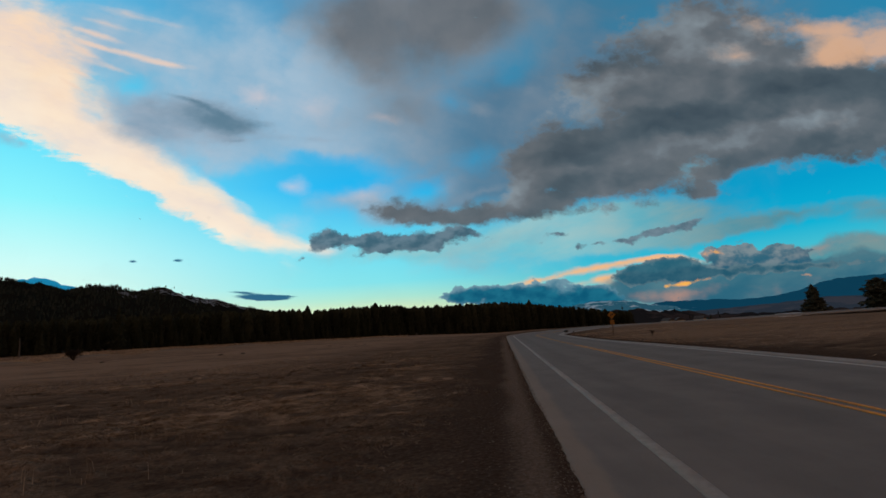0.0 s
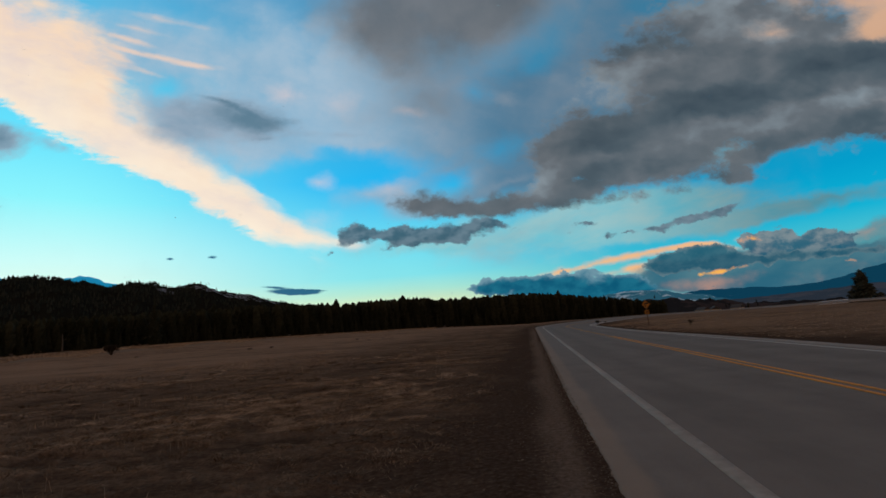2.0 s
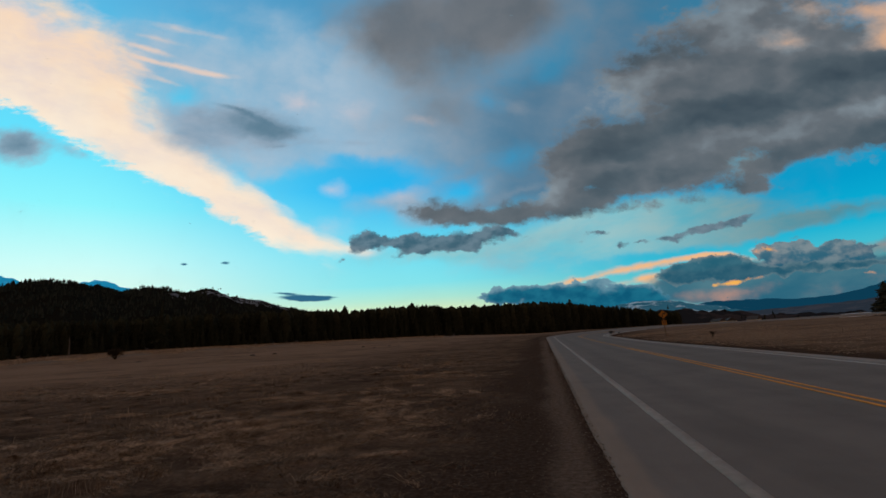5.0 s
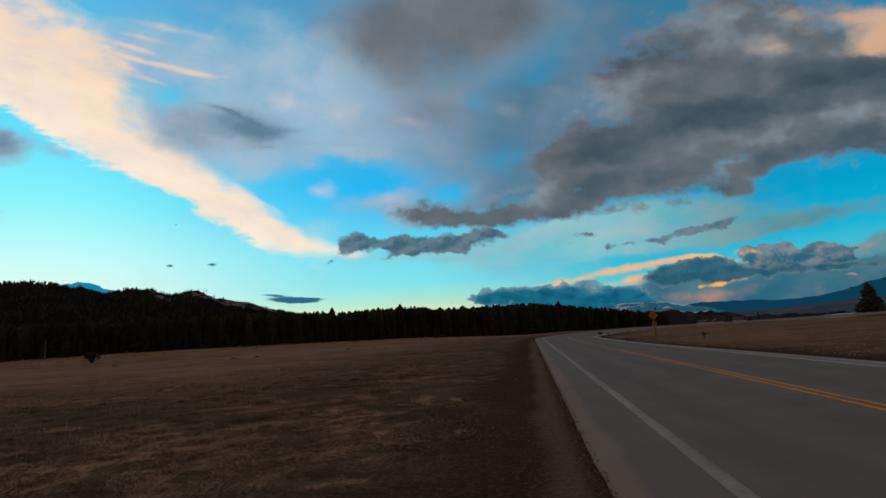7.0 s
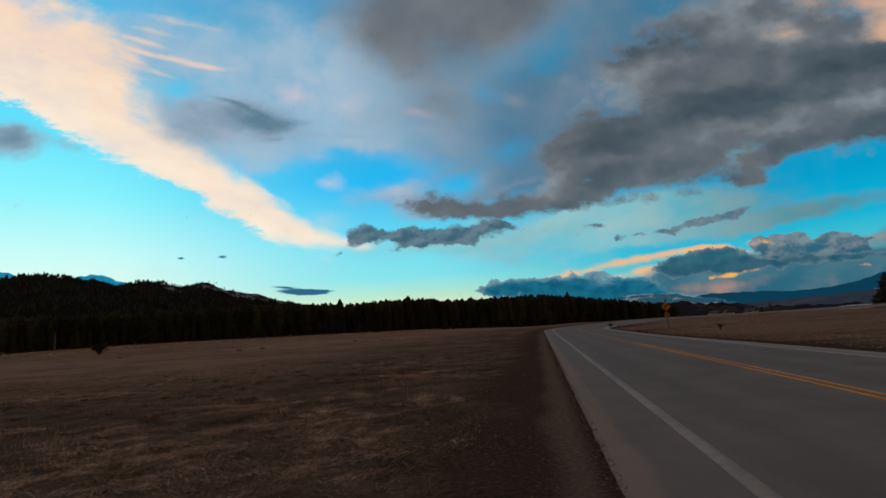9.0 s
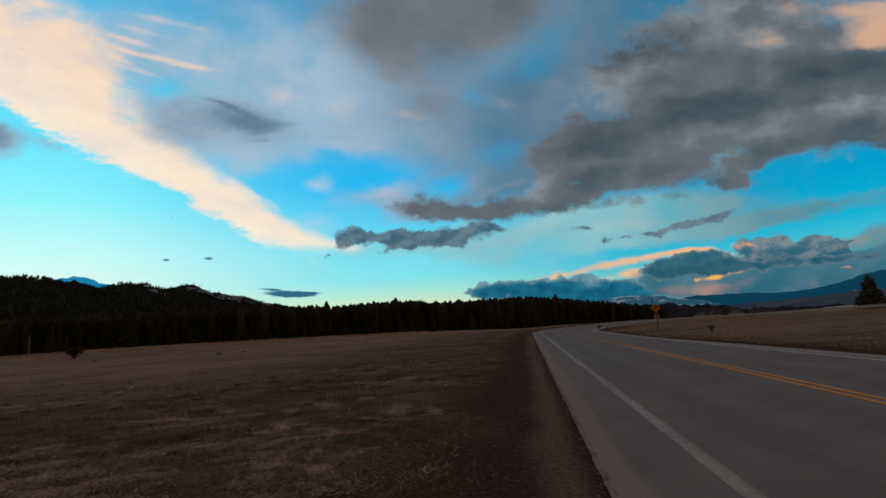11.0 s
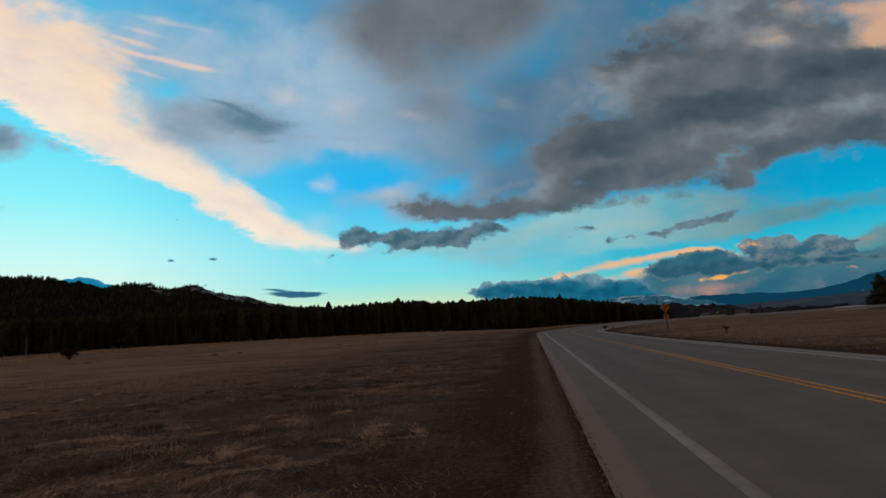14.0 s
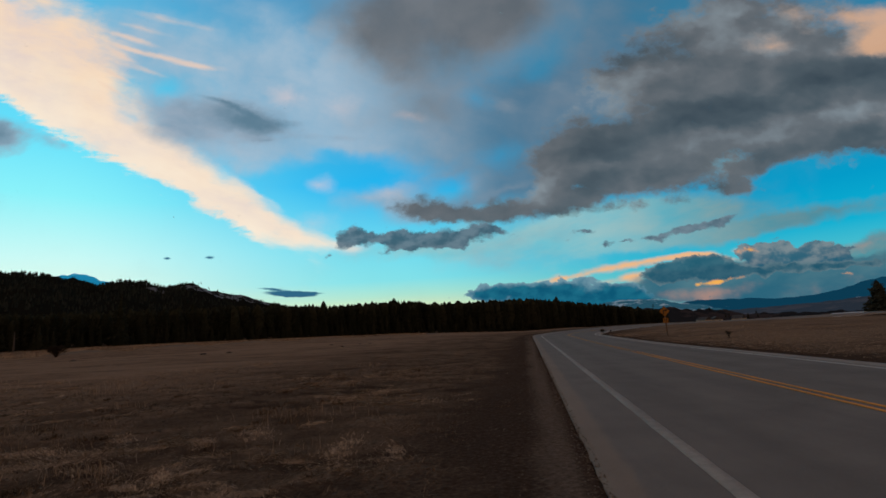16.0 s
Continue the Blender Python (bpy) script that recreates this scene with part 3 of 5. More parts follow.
M_PALE_SHOULDER = surface("pale_shoulder", [(0.17, 0.16, 0.151), (0.22, 0.207, 0.197), (0.265, 0.25, 0.238)], 6.0, 0.9, 0.4, 120)
M_GRAVEL = surface("gravel_edge", [(0.060, 0.051, 0.043), (0.108, 0.093, 0.081), (0.162, 0.141, 0.126)], 16.0, 0.95, 0.9, 60)
M_WHITE = surface("worn_white_paint", [(0.162, 0.149, 0.136), (0.230, 0.213, 0.194), (0.314, 0.293, 0.269)], 5.0, 0.7, 0.2, 120)
M_WHITE_FRESH = surface("white_paint", [(0.20, 0.196, 0.192), (0.30, 0.293, 0.287), (0.40, 0.39, 0.38)], 6.0, 0.7, 0.2, 120)
M_YELLOW = surface("worn_yellow_paint", [(0.24, 0.11, 0.025), (0.52, 0.22, 0.012), (0.62, 0.27, 0.015)], 6.0, 0.7, 0.2, 120)
M_YELLOW_WORN = surface("faded_yellow_paint", [(0.18, 0.115, 0.055), (0.33, 0.17, 0.04), (0.44, 0.22, 0.03)], 3.0, 0.8, 0.2, 120)
M_STRAW_PALE = surface("pale_straw", [(0.125, 0.098, 0.072), (0.28, 0.222, 0.165), (0.45, 0.365, 0.275)], 1.2, 0.95, 0.0, island=True, spec=0.08)
M_STRAW = surface("dry_grass_blades", [(0.034, 0.026, 0.020), (0.084, 0.066, 0.050), (0.19, 0.153, 0.115)], 1.2, 0.95, 0.0, island=True, spec=0.08)
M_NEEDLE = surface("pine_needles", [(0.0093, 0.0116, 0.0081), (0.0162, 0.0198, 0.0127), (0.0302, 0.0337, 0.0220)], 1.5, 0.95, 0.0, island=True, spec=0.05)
# lone pines: paler needles, air haze painted into the base colour
M_NEEDLE_HAZED = surface("hazed_pine_needles", [(0.016, 0.022, 0.018), (0.03, 0.037, 0.03), (0.05, 0.056, 0.046)], 1.5, 0.95, 0.0, island=True, spec=0.05)
# hillside needles: bluish haze painted in as weak emission
M_NEEDLE_FAR = haze_glow(surface("far_pine_needles", [(0.010, 0.012, 0.009), (0.017, 0.020, 0.014), (0.030, 0.033, 0.024)], 1.5, 0.95, 0.0, island=True, spec=0.0), lin(9, 15, 18), 0.22)
M_BARK = surface("pine_bark", [(0.015, 0.011, 0.008), (0.04, 0.028, 0.02)], 6.0, 0.95, 0.8)
M_DEADWOOD = surface("bleached_wood", [(0.05, 0.044, 0.038), (0.10, 0.09, 0.08)], 6.0, 0.9, 0.6)
M_SHRUB = surface("shrub_twigs", [(0.014, 0.011, 0.008), (0.034, 0.027, 0.018)], 4.0, 0.95, 0.0, island=True)
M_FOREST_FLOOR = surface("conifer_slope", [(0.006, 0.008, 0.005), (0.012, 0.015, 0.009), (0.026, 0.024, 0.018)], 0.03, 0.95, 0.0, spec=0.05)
M_SIGN_YELLOW = surface("sign_yellow", [(0.28, 0.125, 0.014), (0.36, 0.165, 0.018)], 3.0, 0.5, 0.0)
M_SIGN_BLACK = surface("sign_black", [(0.012, 0.012, 0.012), (0.03, 0.03, 0.03)], 8.0, 0.5, 0.0)
M_POST = surface("weathered_post", [(0.09, 0.065, 0.05), (0.17, 0.13, 0.10)], 8.0, 0.9, 0.4, stretch=(4, 4, 0.5))
M_ROCK = surface("field_stone", [(0.018, 0.015, 0.013), (0.045, 0.038, 0.034)], 5.0, 0.95, 0.6)
M_SNOWSTRIP = surface("old_snow", [(0.42, 0.43, 0.46), (0.6, 0.61, 0.64)], 0.5, 0.8, 0.0)
M_HOUSE = surface("pale_siding", [(0.45, 0.42, 0.38), (0.6, 0.56, 0.5)], 1.0, 0.8, 0.0)
M_ROOF = surface("dark_roof", [(0.03, 0.03, 0.032), (0.06, 0.06, 0.062)], 1.0, 0.8, 0.0)


def asphalt_material(name, pale):
    """Worn asphalt: stone grain, broad patches, wheel paths along the lanes and, where pale is set, blown dust towards the outer edge."""
    m, t, b = material(name)
    L, N = t.links.new, t.nodes.new
    tc = N("ShaderNodeTexCoord")

    def noise_at(scale, detail, stretch=(1, 1, 1), rough=0.6):
        mp = N("ShaderNodeMapping")
        mp.inputs["Rotation"].default_value = (0, 0, math.atan(0.106))
        mp.inputs["Scale"].default_value = stretch
        L(tc.outputs["Object"], mp.inputs[0])
        n = N("ShaderNodeTexNoise")
        n.inputs["Scale"].default_value, n.inputs["Detail"].default_value, n.inputs["Roughness"].default_value = scale, detail, rough
        L(mp.outputs[0], n.inputs["Vector"])
        return n.outputs["Fac"]

    def calc(op, a, bb=0.0, c=0.0):
        n = N("ShaderNodeMath")
        n.operation = op
        for i, v in enumerate((a, bb, c)):
            put(n.inputs[i], v)
        return n.outputs[0]

    def blend(f, a, bb):
        n = N("ShaderNodeMix")
        n.data_type = "RGBA"
        for i, v in ((0, f), (6, a), (7, bb)):
            put(n.inputs[i], v)
        return n.outputs[2]

    grain, patch, drag = noise_at(70.0, 5.0, rough=0.7), noise_at(0.7, 6.0), noise_at(1.1, 5.0, (2.2, 0.16, 1))
    wear = N("ShaderNodeAttribute")
    wear.attribute_name = "wear"
    f = calc("MULTIPLY_ADD", grain, 0.36, calc("MULTIPLY_ADD", patch, 0.30, calc("MULTIPLY", drag, 0.16)))
    f = calc("MULTIPLY_ADD", wear.outputs["Fac"], -0.06, f)
    ramp = N("ShaderNodeValToRGB")
    e = ramp.color_ramp.elements
    e[0].position, e[0].color = 0.24, (0.097, 0.0935, 0.0905, 1)
    e[1].position, e[1].color = 0.56, (0.188, 0.178, 0.170, 1)
    L(f, ramp.inputs[0])
    c = ramp.outputs[0]
    if pale:
        dust = N("ShaderNodeAttribute")
        dust.attribute_name = "dust"
        k = calc("ADD", dust.outputs["Fac"], calc("MULTIPLY", calc("SUBTRACT", noise_at(2.2, 6.0, (1, 0.5, 1)), 0.5), 0.9))
        step = N("ShaderNodeMapRange")
        step.interpolation_type = "SMOOTHSTEP"
        step.inputs["From Min"].default_value, step.inputs["From Max"].default_value = 0.22, 0.78
        L(k, step.inputs["Value"])
        earth = N("ShaderNodeValToRGB")
        e = earth.color_ramp.elements
        e[0].position, e[0].color = 0.30, (0.158, 0.137, 0.119, 1)
        e[1].position, e[1].color = 0.66, (0.262, 0.228, 0.200, 1)
        L(f, earth.inputs[0])
        c = blend(step.outputs[0], c, earth.outputs[0])
    L(c, b.inputs["Base Color"])
    b.inputs["Roughness"].default_value = 0.9
    b.inputs["Specular IOR Level"].default_value = 0.12
    bn = N("ShaderNodeBump")
    bn.inputs["Strength"].default_value, bn.inputs["Distance"].default_value = 0.35, 0.012
    L(noise_at(150.0, 4.0), bn.inputs["Height"])
    L(bn.outputs[0], b.inputs["Normal"])
    return m


M_ASPHALT = asphalt_material("asphalt", False)
M_SHOULDER = asphalt_material("dusty_shoulder", True)


def field_material():
    m, t, b = material("winter_field")
    L, N = t.links.new, t.nodes.new
    tc = N("ShaderNodeTexCoord")

    def noise_at(scale, detail=6.0, rough=0.6, stretch=(1, 1, 1)):
        mp = N("ShaderNodeMapping")
        mp.inputs["Scale"].default_value = stretch
        L(tc.outputs["Object"], mp.inputs[0])
        n = N("ShaderNodeTexNoise")
        n.inputs["Scale"].default_value, n.inputs["Detail"].default_value, n.inputs["Roughness"].default_value = scale, detail, rough
        L(mp.outputs[0], n.inputs["Vector"])
        return n.outputs["Fac"]

    def ramp(x, stops):
        r = N("ShaderNodeValToRGB")
        for k, (p, c) in enumerate(stops):
            el = r.color_ramp.elements[k] if k < 2 else r.color_ramp.elements.new(p)
            el.position, el.color = p, (*c, 1)
        L(x, r.inputs[0])
        return r.outputs[0]

    def mix(f, a, bb):
        n = N("ShaderNodeMix")
        n.data_type = "RGBA"
        for i, v in ((0, f), (6, a), (7, bb)):
            if isinstance(v, bpy.types.NodeSocket):
                L(v, n.inputs[i])
            else:
                n.inputs[i].default_value = v
        return n.outputs[2]

    patch = noise_at(0.22, 6.0, 0.62, (0.45, 1.6, 1))
    mid = noise_at(0.9, 7.0, 0.65, (0.7, 1.3, 1))
    grain = noise_at(14.0, 6.0, 0.7)
    straw = ramp(grain, [(0.3, (0.078, 0.058, 0.044)), (0.7, (0.205, 0.155, 0.114))])
    soil = ramp(grain, [(0.3, (0.020, 0.0150, 0.0118)), (0.7, (0.066, 0.049, 0.038))])
    pale = ramp(grain, [(0.3, (0.135, 0.098, 0.073)), (0.7, (0.275, 0.203, 0.150))])
    f1 = N("ShaderNodeMapRange")
    f1.inputs["From Min"].default_value, f1.inputs["From Max"].default_value = 0.43, 0.57
    L(mid, f1.inputs["Value"])
    f2 = N("ShaderNodeMapRange")
    f2.inputs["From Min"].default_value, f2.inputs["From Max"].default_value = 0.38, 0.62
    L(patch, f2.inputs["Value"])
    # the mown hayfield away from the verge is paler
    at = N("ShaderNodeAttribute")
    at.attribute_name = "hay"
    # clump: straw on tussock tops; hollows get dark soil plus painted shade
    clump = N("ShaderNodeAttribute")
    clump.attribute_name = "clump"
    heap_f = N("ShaderNodeMath")
    heap_f.operation = "MULTIPLY_ADD"
    L(f1.outputs[0], heap_f.inputs[0])
    heap_f.inputs[1].default_value = 0.45
    L(clump.outputs["Fac"], heap_f.inputs[2])
    heap_f.use_clamp = True
    c = mix(heap_f.outputs[0], soil, straw)
    c = mix(mix(f2.outputs[0], (0.0, 0.0, 0.0, 1), (0.38, 0.38, 0.38, 1)), c, straw)
    hay = N("ShaderNodeMath")
    hay.operation = "MULTIPLY"
    L(at.outputs["Fac"], hay.inputs[0])
    add = N("ShaderNodeMath")
    add.operation = "ADD"
    L(f2.outputs[0], add.inputs[0])
    add.inputs[1].default_value = 0.45
    add.use_clamp = True
    L(add.outputs[0], hay.inputs[1])
    c = mix(hay.outputs[0], c, pale)
    # bare dark earth and gravel beside the asphalt
    dirt = N("ShaderNodeAttribute")
    dirt.attribute_name = "dirt"
    earth = ramp(grain, [(0.3, (0.027, 0.020, 0.016)), (0.55, (0.060, 0.045, 0.036)), (0.75, (0.125, 0.098, 0.078))])
    c = mix(dirt.outputs["Fac"], c, earth)
    dust = N("ShaderNodeAttribute")
    dust.attribute_name = "dust"
    c = mix(dust.outputs["Fac"], c, ramp(grain, [(0.3, (0.07, 0.056, 0.046)), (0.7, (0.19, 0.155, 0.13))]))
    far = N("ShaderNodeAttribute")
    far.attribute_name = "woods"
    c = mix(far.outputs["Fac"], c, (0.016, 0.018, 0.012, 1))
    # rank grey grass left standing along the wood
    rank = N("ShaderNodeAttribute")
    rank.attribute_name = "rank"
    c = mix(rank.outputs["Fac"], c, ramp(grain, [(0.3, (0.075, 0.063, 0.054)), (0.7, (0.20, 0.172, 0.146))]))
    L(c, b.inputs["Base Color"])
    b.inputs["Roughness"].default_value = 0.95
    b.inputs["Specular IOR Level"].default_value = 0.0
    bn = N("ShaderNodeBump")
    bn.inputs["Strength"].default_value, bn.inputs["Distance"].default_value = 0.9, 0.05
    L(noise_at(22.0, 6.0, 0.7), bn.inputs["Height"])
    L(bn.outputs[0], b.inputs["Normal"])
    return m


M_FIELD = field_material()

# ---- plan: the road's line and the lay of the land ----
HEAD = math.atan(0.106)
RX, RY = 1.72, 0.0
DIR = np.array([math.sin(HEAD), math.cos(HEAD)])
NOR = np.array([math.cos(HEAD), -math.sin(HEAD)])
S_BEND, BEND_R, BEND_TURN = 72.0, 50.0, radians(86)
W_LEFT, W_MID, W_EDGE = -1.14, 3.42, 7.65
BEND_C = np.array([RX, RY]) + DIR * S_BEND + NOR * BEND_R


def road_point(s, w):
    """Plan place at s along the left edge line and w to its right."""
    if s <= S_BEND:
        return np.array([RX, RY]) + DIR * s + NOR * w
    a = min((s - S_BEND) / BEND_R, BEND_TURN)
    rest = s - S_BEND - a * BEND_R
    d = np.array([math.sin(HEAD + a), math.cos(HEAD + a)])
    n = np.array([math.cos(HEAD + a), -math.sin(HEAD + a)])
    return BEND_C - n * (BEND_R - w) + d * rest


def smooth(x, lo, hi):
    k = np.clip((x - lo) / (hi - lo), 0, 1)
    return k * k * (3 - 2 * k)


def road_sw(x, y):
    """Along and across, for arrays of places."""
    px, py = x - RX, y - RY
    s1, w1 = px * DIR[0] + py * DIR[1], px * NOR[0] + py * NOR[1]
    qx, qy = x - BEND_C[0], y - BEND_C[1]
    rho = np.hypot(qx, qy)
    n0 = np.arctan2(-NOR[1], -NOR[0])
    ang = (n0 - np.arctan2(qy, qx)) % (2 * math.pi)
    s2, w2 = S_BEND + ang * BEND_R, BEND_R - rho
    d = np.array([math.sin(HEAD + BEND_TURN), math.cos(HEAD + BEND_TURN)])
    n = np.array([math.cos(HEAD + BEND_TURN), -math.sin(HEAD + BEND_TURN)])
    e = BEND_C - n * BEND_R
    ex, ey = x - e[0], y - e[1]
    s3, w3 = S_BEND + BEND_R * BEND_TURN + ex * d[0] + ey * d[1], ex * n[0] + ey * n[1]
    arc = (s1 > S_BEND) & (ang <= BEND_TURN)
    last = (s1 > S_BEND) & (ang > BEND_TURN) & (ex * d[0] + ey * d[1] > 0)
    s = np.where(last, s3, np.where(arc, s2, s1))
    w = np.where(last, w3, np.where(arc, w2, w1))
    return s, w


def road_z(s, w):
    """The road leans to its right towards the bend."""
    return -0.05 * smooth(s, 7.0, 56.0) * np.clip(w, -1.2, 8.0)


def brow(x, y):
    """The land falls away into the valley beyond the road."""
    r = np.hypot(x, y)
    across = (x - RX) * NOR[0] + (y - RY) * NOR[1]
    fall = -0.021 * np.maximum(r - 100, 0) - 0.012 * np.maximum(r - 210, 0)
    return np.maximum(fall, -95.0) * smooth(across, 8.0, 45.0)


def land_z(x, y):
    s, w = road_sw(x, y)
    r = np.hypot(x, y)
    across = (x - RX) * NOR[0] + (y - RY) * NOR[1]
    base = road_z(np.clip(s, -60, 200), np.clip(w, W_LEFT, W_EDGE))
    out = np.maximum(-1.3 - across, 0.0)
    leftz = out * (0.018 + 0.018 * smooth(y, 50, 120)) - 0.05 * smooth(out, 0.1, 2.2)
    leftz = np.minimum(leftz, 8.0)
    dip = -0.6 * smooth(y, 105, 180) * smooth(across, -40, 0)
    rightz = 0.15 * smooth(across, 9, 25) - 0.75 * smooth(across, 28, 65)
    return base + np.where(across < 0, leftz, rightz) + dip + brow(x, y), s, w, r


LATTICE = np.random.default_rng(77).uniform(-1, 1, (256, 256))


def soft_noise(x, y, scale, shift=0.0):
    """Smooth noise on the plan, -1 to 1, for arrays."""
    u, v = x * scale + shift, y * scale + shift * 1.7
    i, j = np.floor(u).astype(int), np.floor(v).astype(int)
    fu, fv = u - i, v - j
    fu, fv = fu * fu * (3 - 2 * fu), fv * fv * (3 - 2 * fv)
    a, b = LATTICE[i % 256, j % 256], LATTICE[(i + 1) % 256, j % 256]
    c, d = LATTICE[i % 256, (j + 1) % 256], LATTICE[(i + 1) % 256, (j + 1) % 256]
    return (a * (1 - fu) + b * fu) * (1 - fv) + (c * (1 - fu) + d * fu) * fv


def hummocks(x, y, w):
    """Height of the tussocky turf over the even land, and how thick the grass stands there, 0 to 1."""
    broad = soft_noise(x, y, 0.45, 3.1) * 0.6 + soft_noise(x, y, 0.17, 9.4) * 0.6
    gone = np.hypot(x, y - 5)
    c, d = 0.829 * x + 0.559 * y, 0.829 * y - 0.559 * x
    tuft = soft_noise(x * 0.7, y, 1.9, 5.2) * 0.45 + soft_noise(c, d, 4.3, 1.3) * 0.5 * (1 - smooth(gone, 24, 42)) + soft_noise(d, c, 9.0, 7.7) * 0.3 * (1 - smooth(gone, 9, 17))
    off = np.clip(smooth(-w, 1.5, 5.0) + 0.3 * smooth(w, 8.4, 11.0), 0, 1)
    tuft = np.where(w > 3, tuft * 0.35 + 0.12, tuft)
    fade = 1 - smooth(np.hypot(x, y), 60, 110)
    z = (0.045 * broad + 0.075 * np.maximum(tuft + 0.15, -0.25) * (0.6 + 0.6 * np.clip(broad + 0.3, 0, 1))) * (0.03 + 0.97 * off) * fade
    return z, np.clip(0.20 + 1.9 * tuft + 0.7 * broad, 0, 1)


def ground_at(x, y):
    z, s, w, r = land_z(np.array([float(x)]), np.array([float(y)]))
    return float(z[0])


def polar(az, r):
    return r * math.sin(radians(az)), r * math.cos(radians(az))


def edge_distance(az):
    """Where the forest edge stands, by direction."""
    return np.interp(az, [-60, -43, -25, -10, 0, 8, 14, 20, 26], [130, 136, 145, 160, 168, 180, 204, 236, 280])


def mesh_object(name, verts, faces, mat, smooth_shade=True):
    me = bpy.data.meshes.new(name)
    me.from_pydata(verts, [], faces)
    me.materials.append(mat)
    if smooth_shade:
        me.polygons.foreach_set("use_smooth", [True] * len(me.polygons))
    me.update()
    return new(name, me)


def part(name, bm, mat, parent, label=""):
    """Link a bmesh as one mesh under a thing or a part."""
    me = bpy.data.meshes.new(name)
    bm.to_mesh(me)
    bm.free()
    me.materials.append(mat)
    ob = new(name, me)
    ob.parent = parent
    if label:
        tagged(ob, label)
    return ob


def thing(name, x, y, z, turn=0.0):
    e = new(name)
    e.empty_display_size = 0.2
    e.matrix_basis = pose(x, y, z, 0, 0, turn)
    return e


# ---- ground: one sheet to the horizon ----
def build_ground():
    az = np.radians(np.concatenate([np.arange(-62, 62, 0.4), np.arange(62, 298, 1.5)]))
    rad = [0.0]
    r = 0.35
    while r < 4700:
        rad.append(r)
        r *= 1.013 if 4.0 < r < 55.0 else 1.034
    rad.append(4700.0)
    na = len(az)
    X = np.concatenate([[0.0]] + [q * np.sin(az) for q in rad[1:]])
    Y = np.concatenate([[0.0]] + [q * np.cos(az) for q in rad[1:]])
    z, s, w, rr = land_z(X, Y)
    rough, thick = hummocks(X, Y, w)
    rim = W_LEFT + 0.11 * (1 - smooth(s, 7.0, 11.5))
    onroad = smooth(w, rim - 0.06, rim + 0.25) * (1 - smooth(w, W_EDGE - 0.25, W_EDGE + 0.12)) * (s < 390)
    z = z + rough - 0.24 * onroad
    faces = [(0, 1 + k, 1 + (k + 1) % na) for k in range(na)]
    for i in range(len(rad) - 2):
        a, b = 1 + i * na, 1 + (i + 1) * na
        faces += [(a + k, b + k, b + (k + 1) % na, a + (k + 1) % na) for k in range(na)]
    verts = np.stack([X, Y, z], 1)
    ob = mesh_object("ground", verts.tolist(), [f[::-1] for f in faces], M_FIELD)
    me = ob.data
    swath = soft_noise(X * 0.35, Y, 0.11, 8.0) * 0.6 + soft_noise(X * 0.3, Y, 0.33, 2.0) * 0.4
    hay = (0.85 + 0.4 * swath) * smooth(-w, 5, 24) * smooth(Y, 14, 34) + 0.48 * smooth(w, 8.6, 16)
    dirt = (1 - smooth(-w + 0.7 * soft_noise(X, Y, 0.7, 2.2), 2.2, 4.4)) * (w < 2) + (1 - smooth(w, 8.2, 10.0)) * (w > 2)
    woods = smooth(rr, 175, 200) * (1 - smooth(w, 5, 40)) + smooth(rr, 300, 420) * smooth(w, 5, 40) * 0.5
    dust = smooth(w + 0.12 * soft_noise(X, Y, 0.8), -1.95, -1.55) * (1 - 0.95 * smooth(w, -1.42, -1.22)) * (w < 2) * 0.8
    bearing = np.degrees(np.arctan2(X, Y))
    rank = smooth(rr + 5 * soft_noise(X, Y, 0.07), edge_distance(bearing) - 36, edge_distance(bearing) - 27) * (bearing < -4) * (bearing > -70) * 0.85
    track = np.exp(-((w + 9.3 + 0.4 * np.sin(s * 0.35)) / 0.22) ** 2) * (s > 4) * (s < 30) * 0.45
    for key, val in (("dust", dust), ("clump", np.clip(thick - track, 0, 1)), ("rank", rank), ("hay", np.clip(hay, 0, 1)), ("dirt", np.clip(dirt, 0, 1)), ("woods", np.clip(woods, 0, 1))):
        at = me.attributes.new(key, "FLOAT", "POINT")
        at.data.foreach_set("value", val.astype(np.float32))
    return tagged(ob, "dry brown winter hayfield with short dead grass", "field", kind="structure")


build_ground()


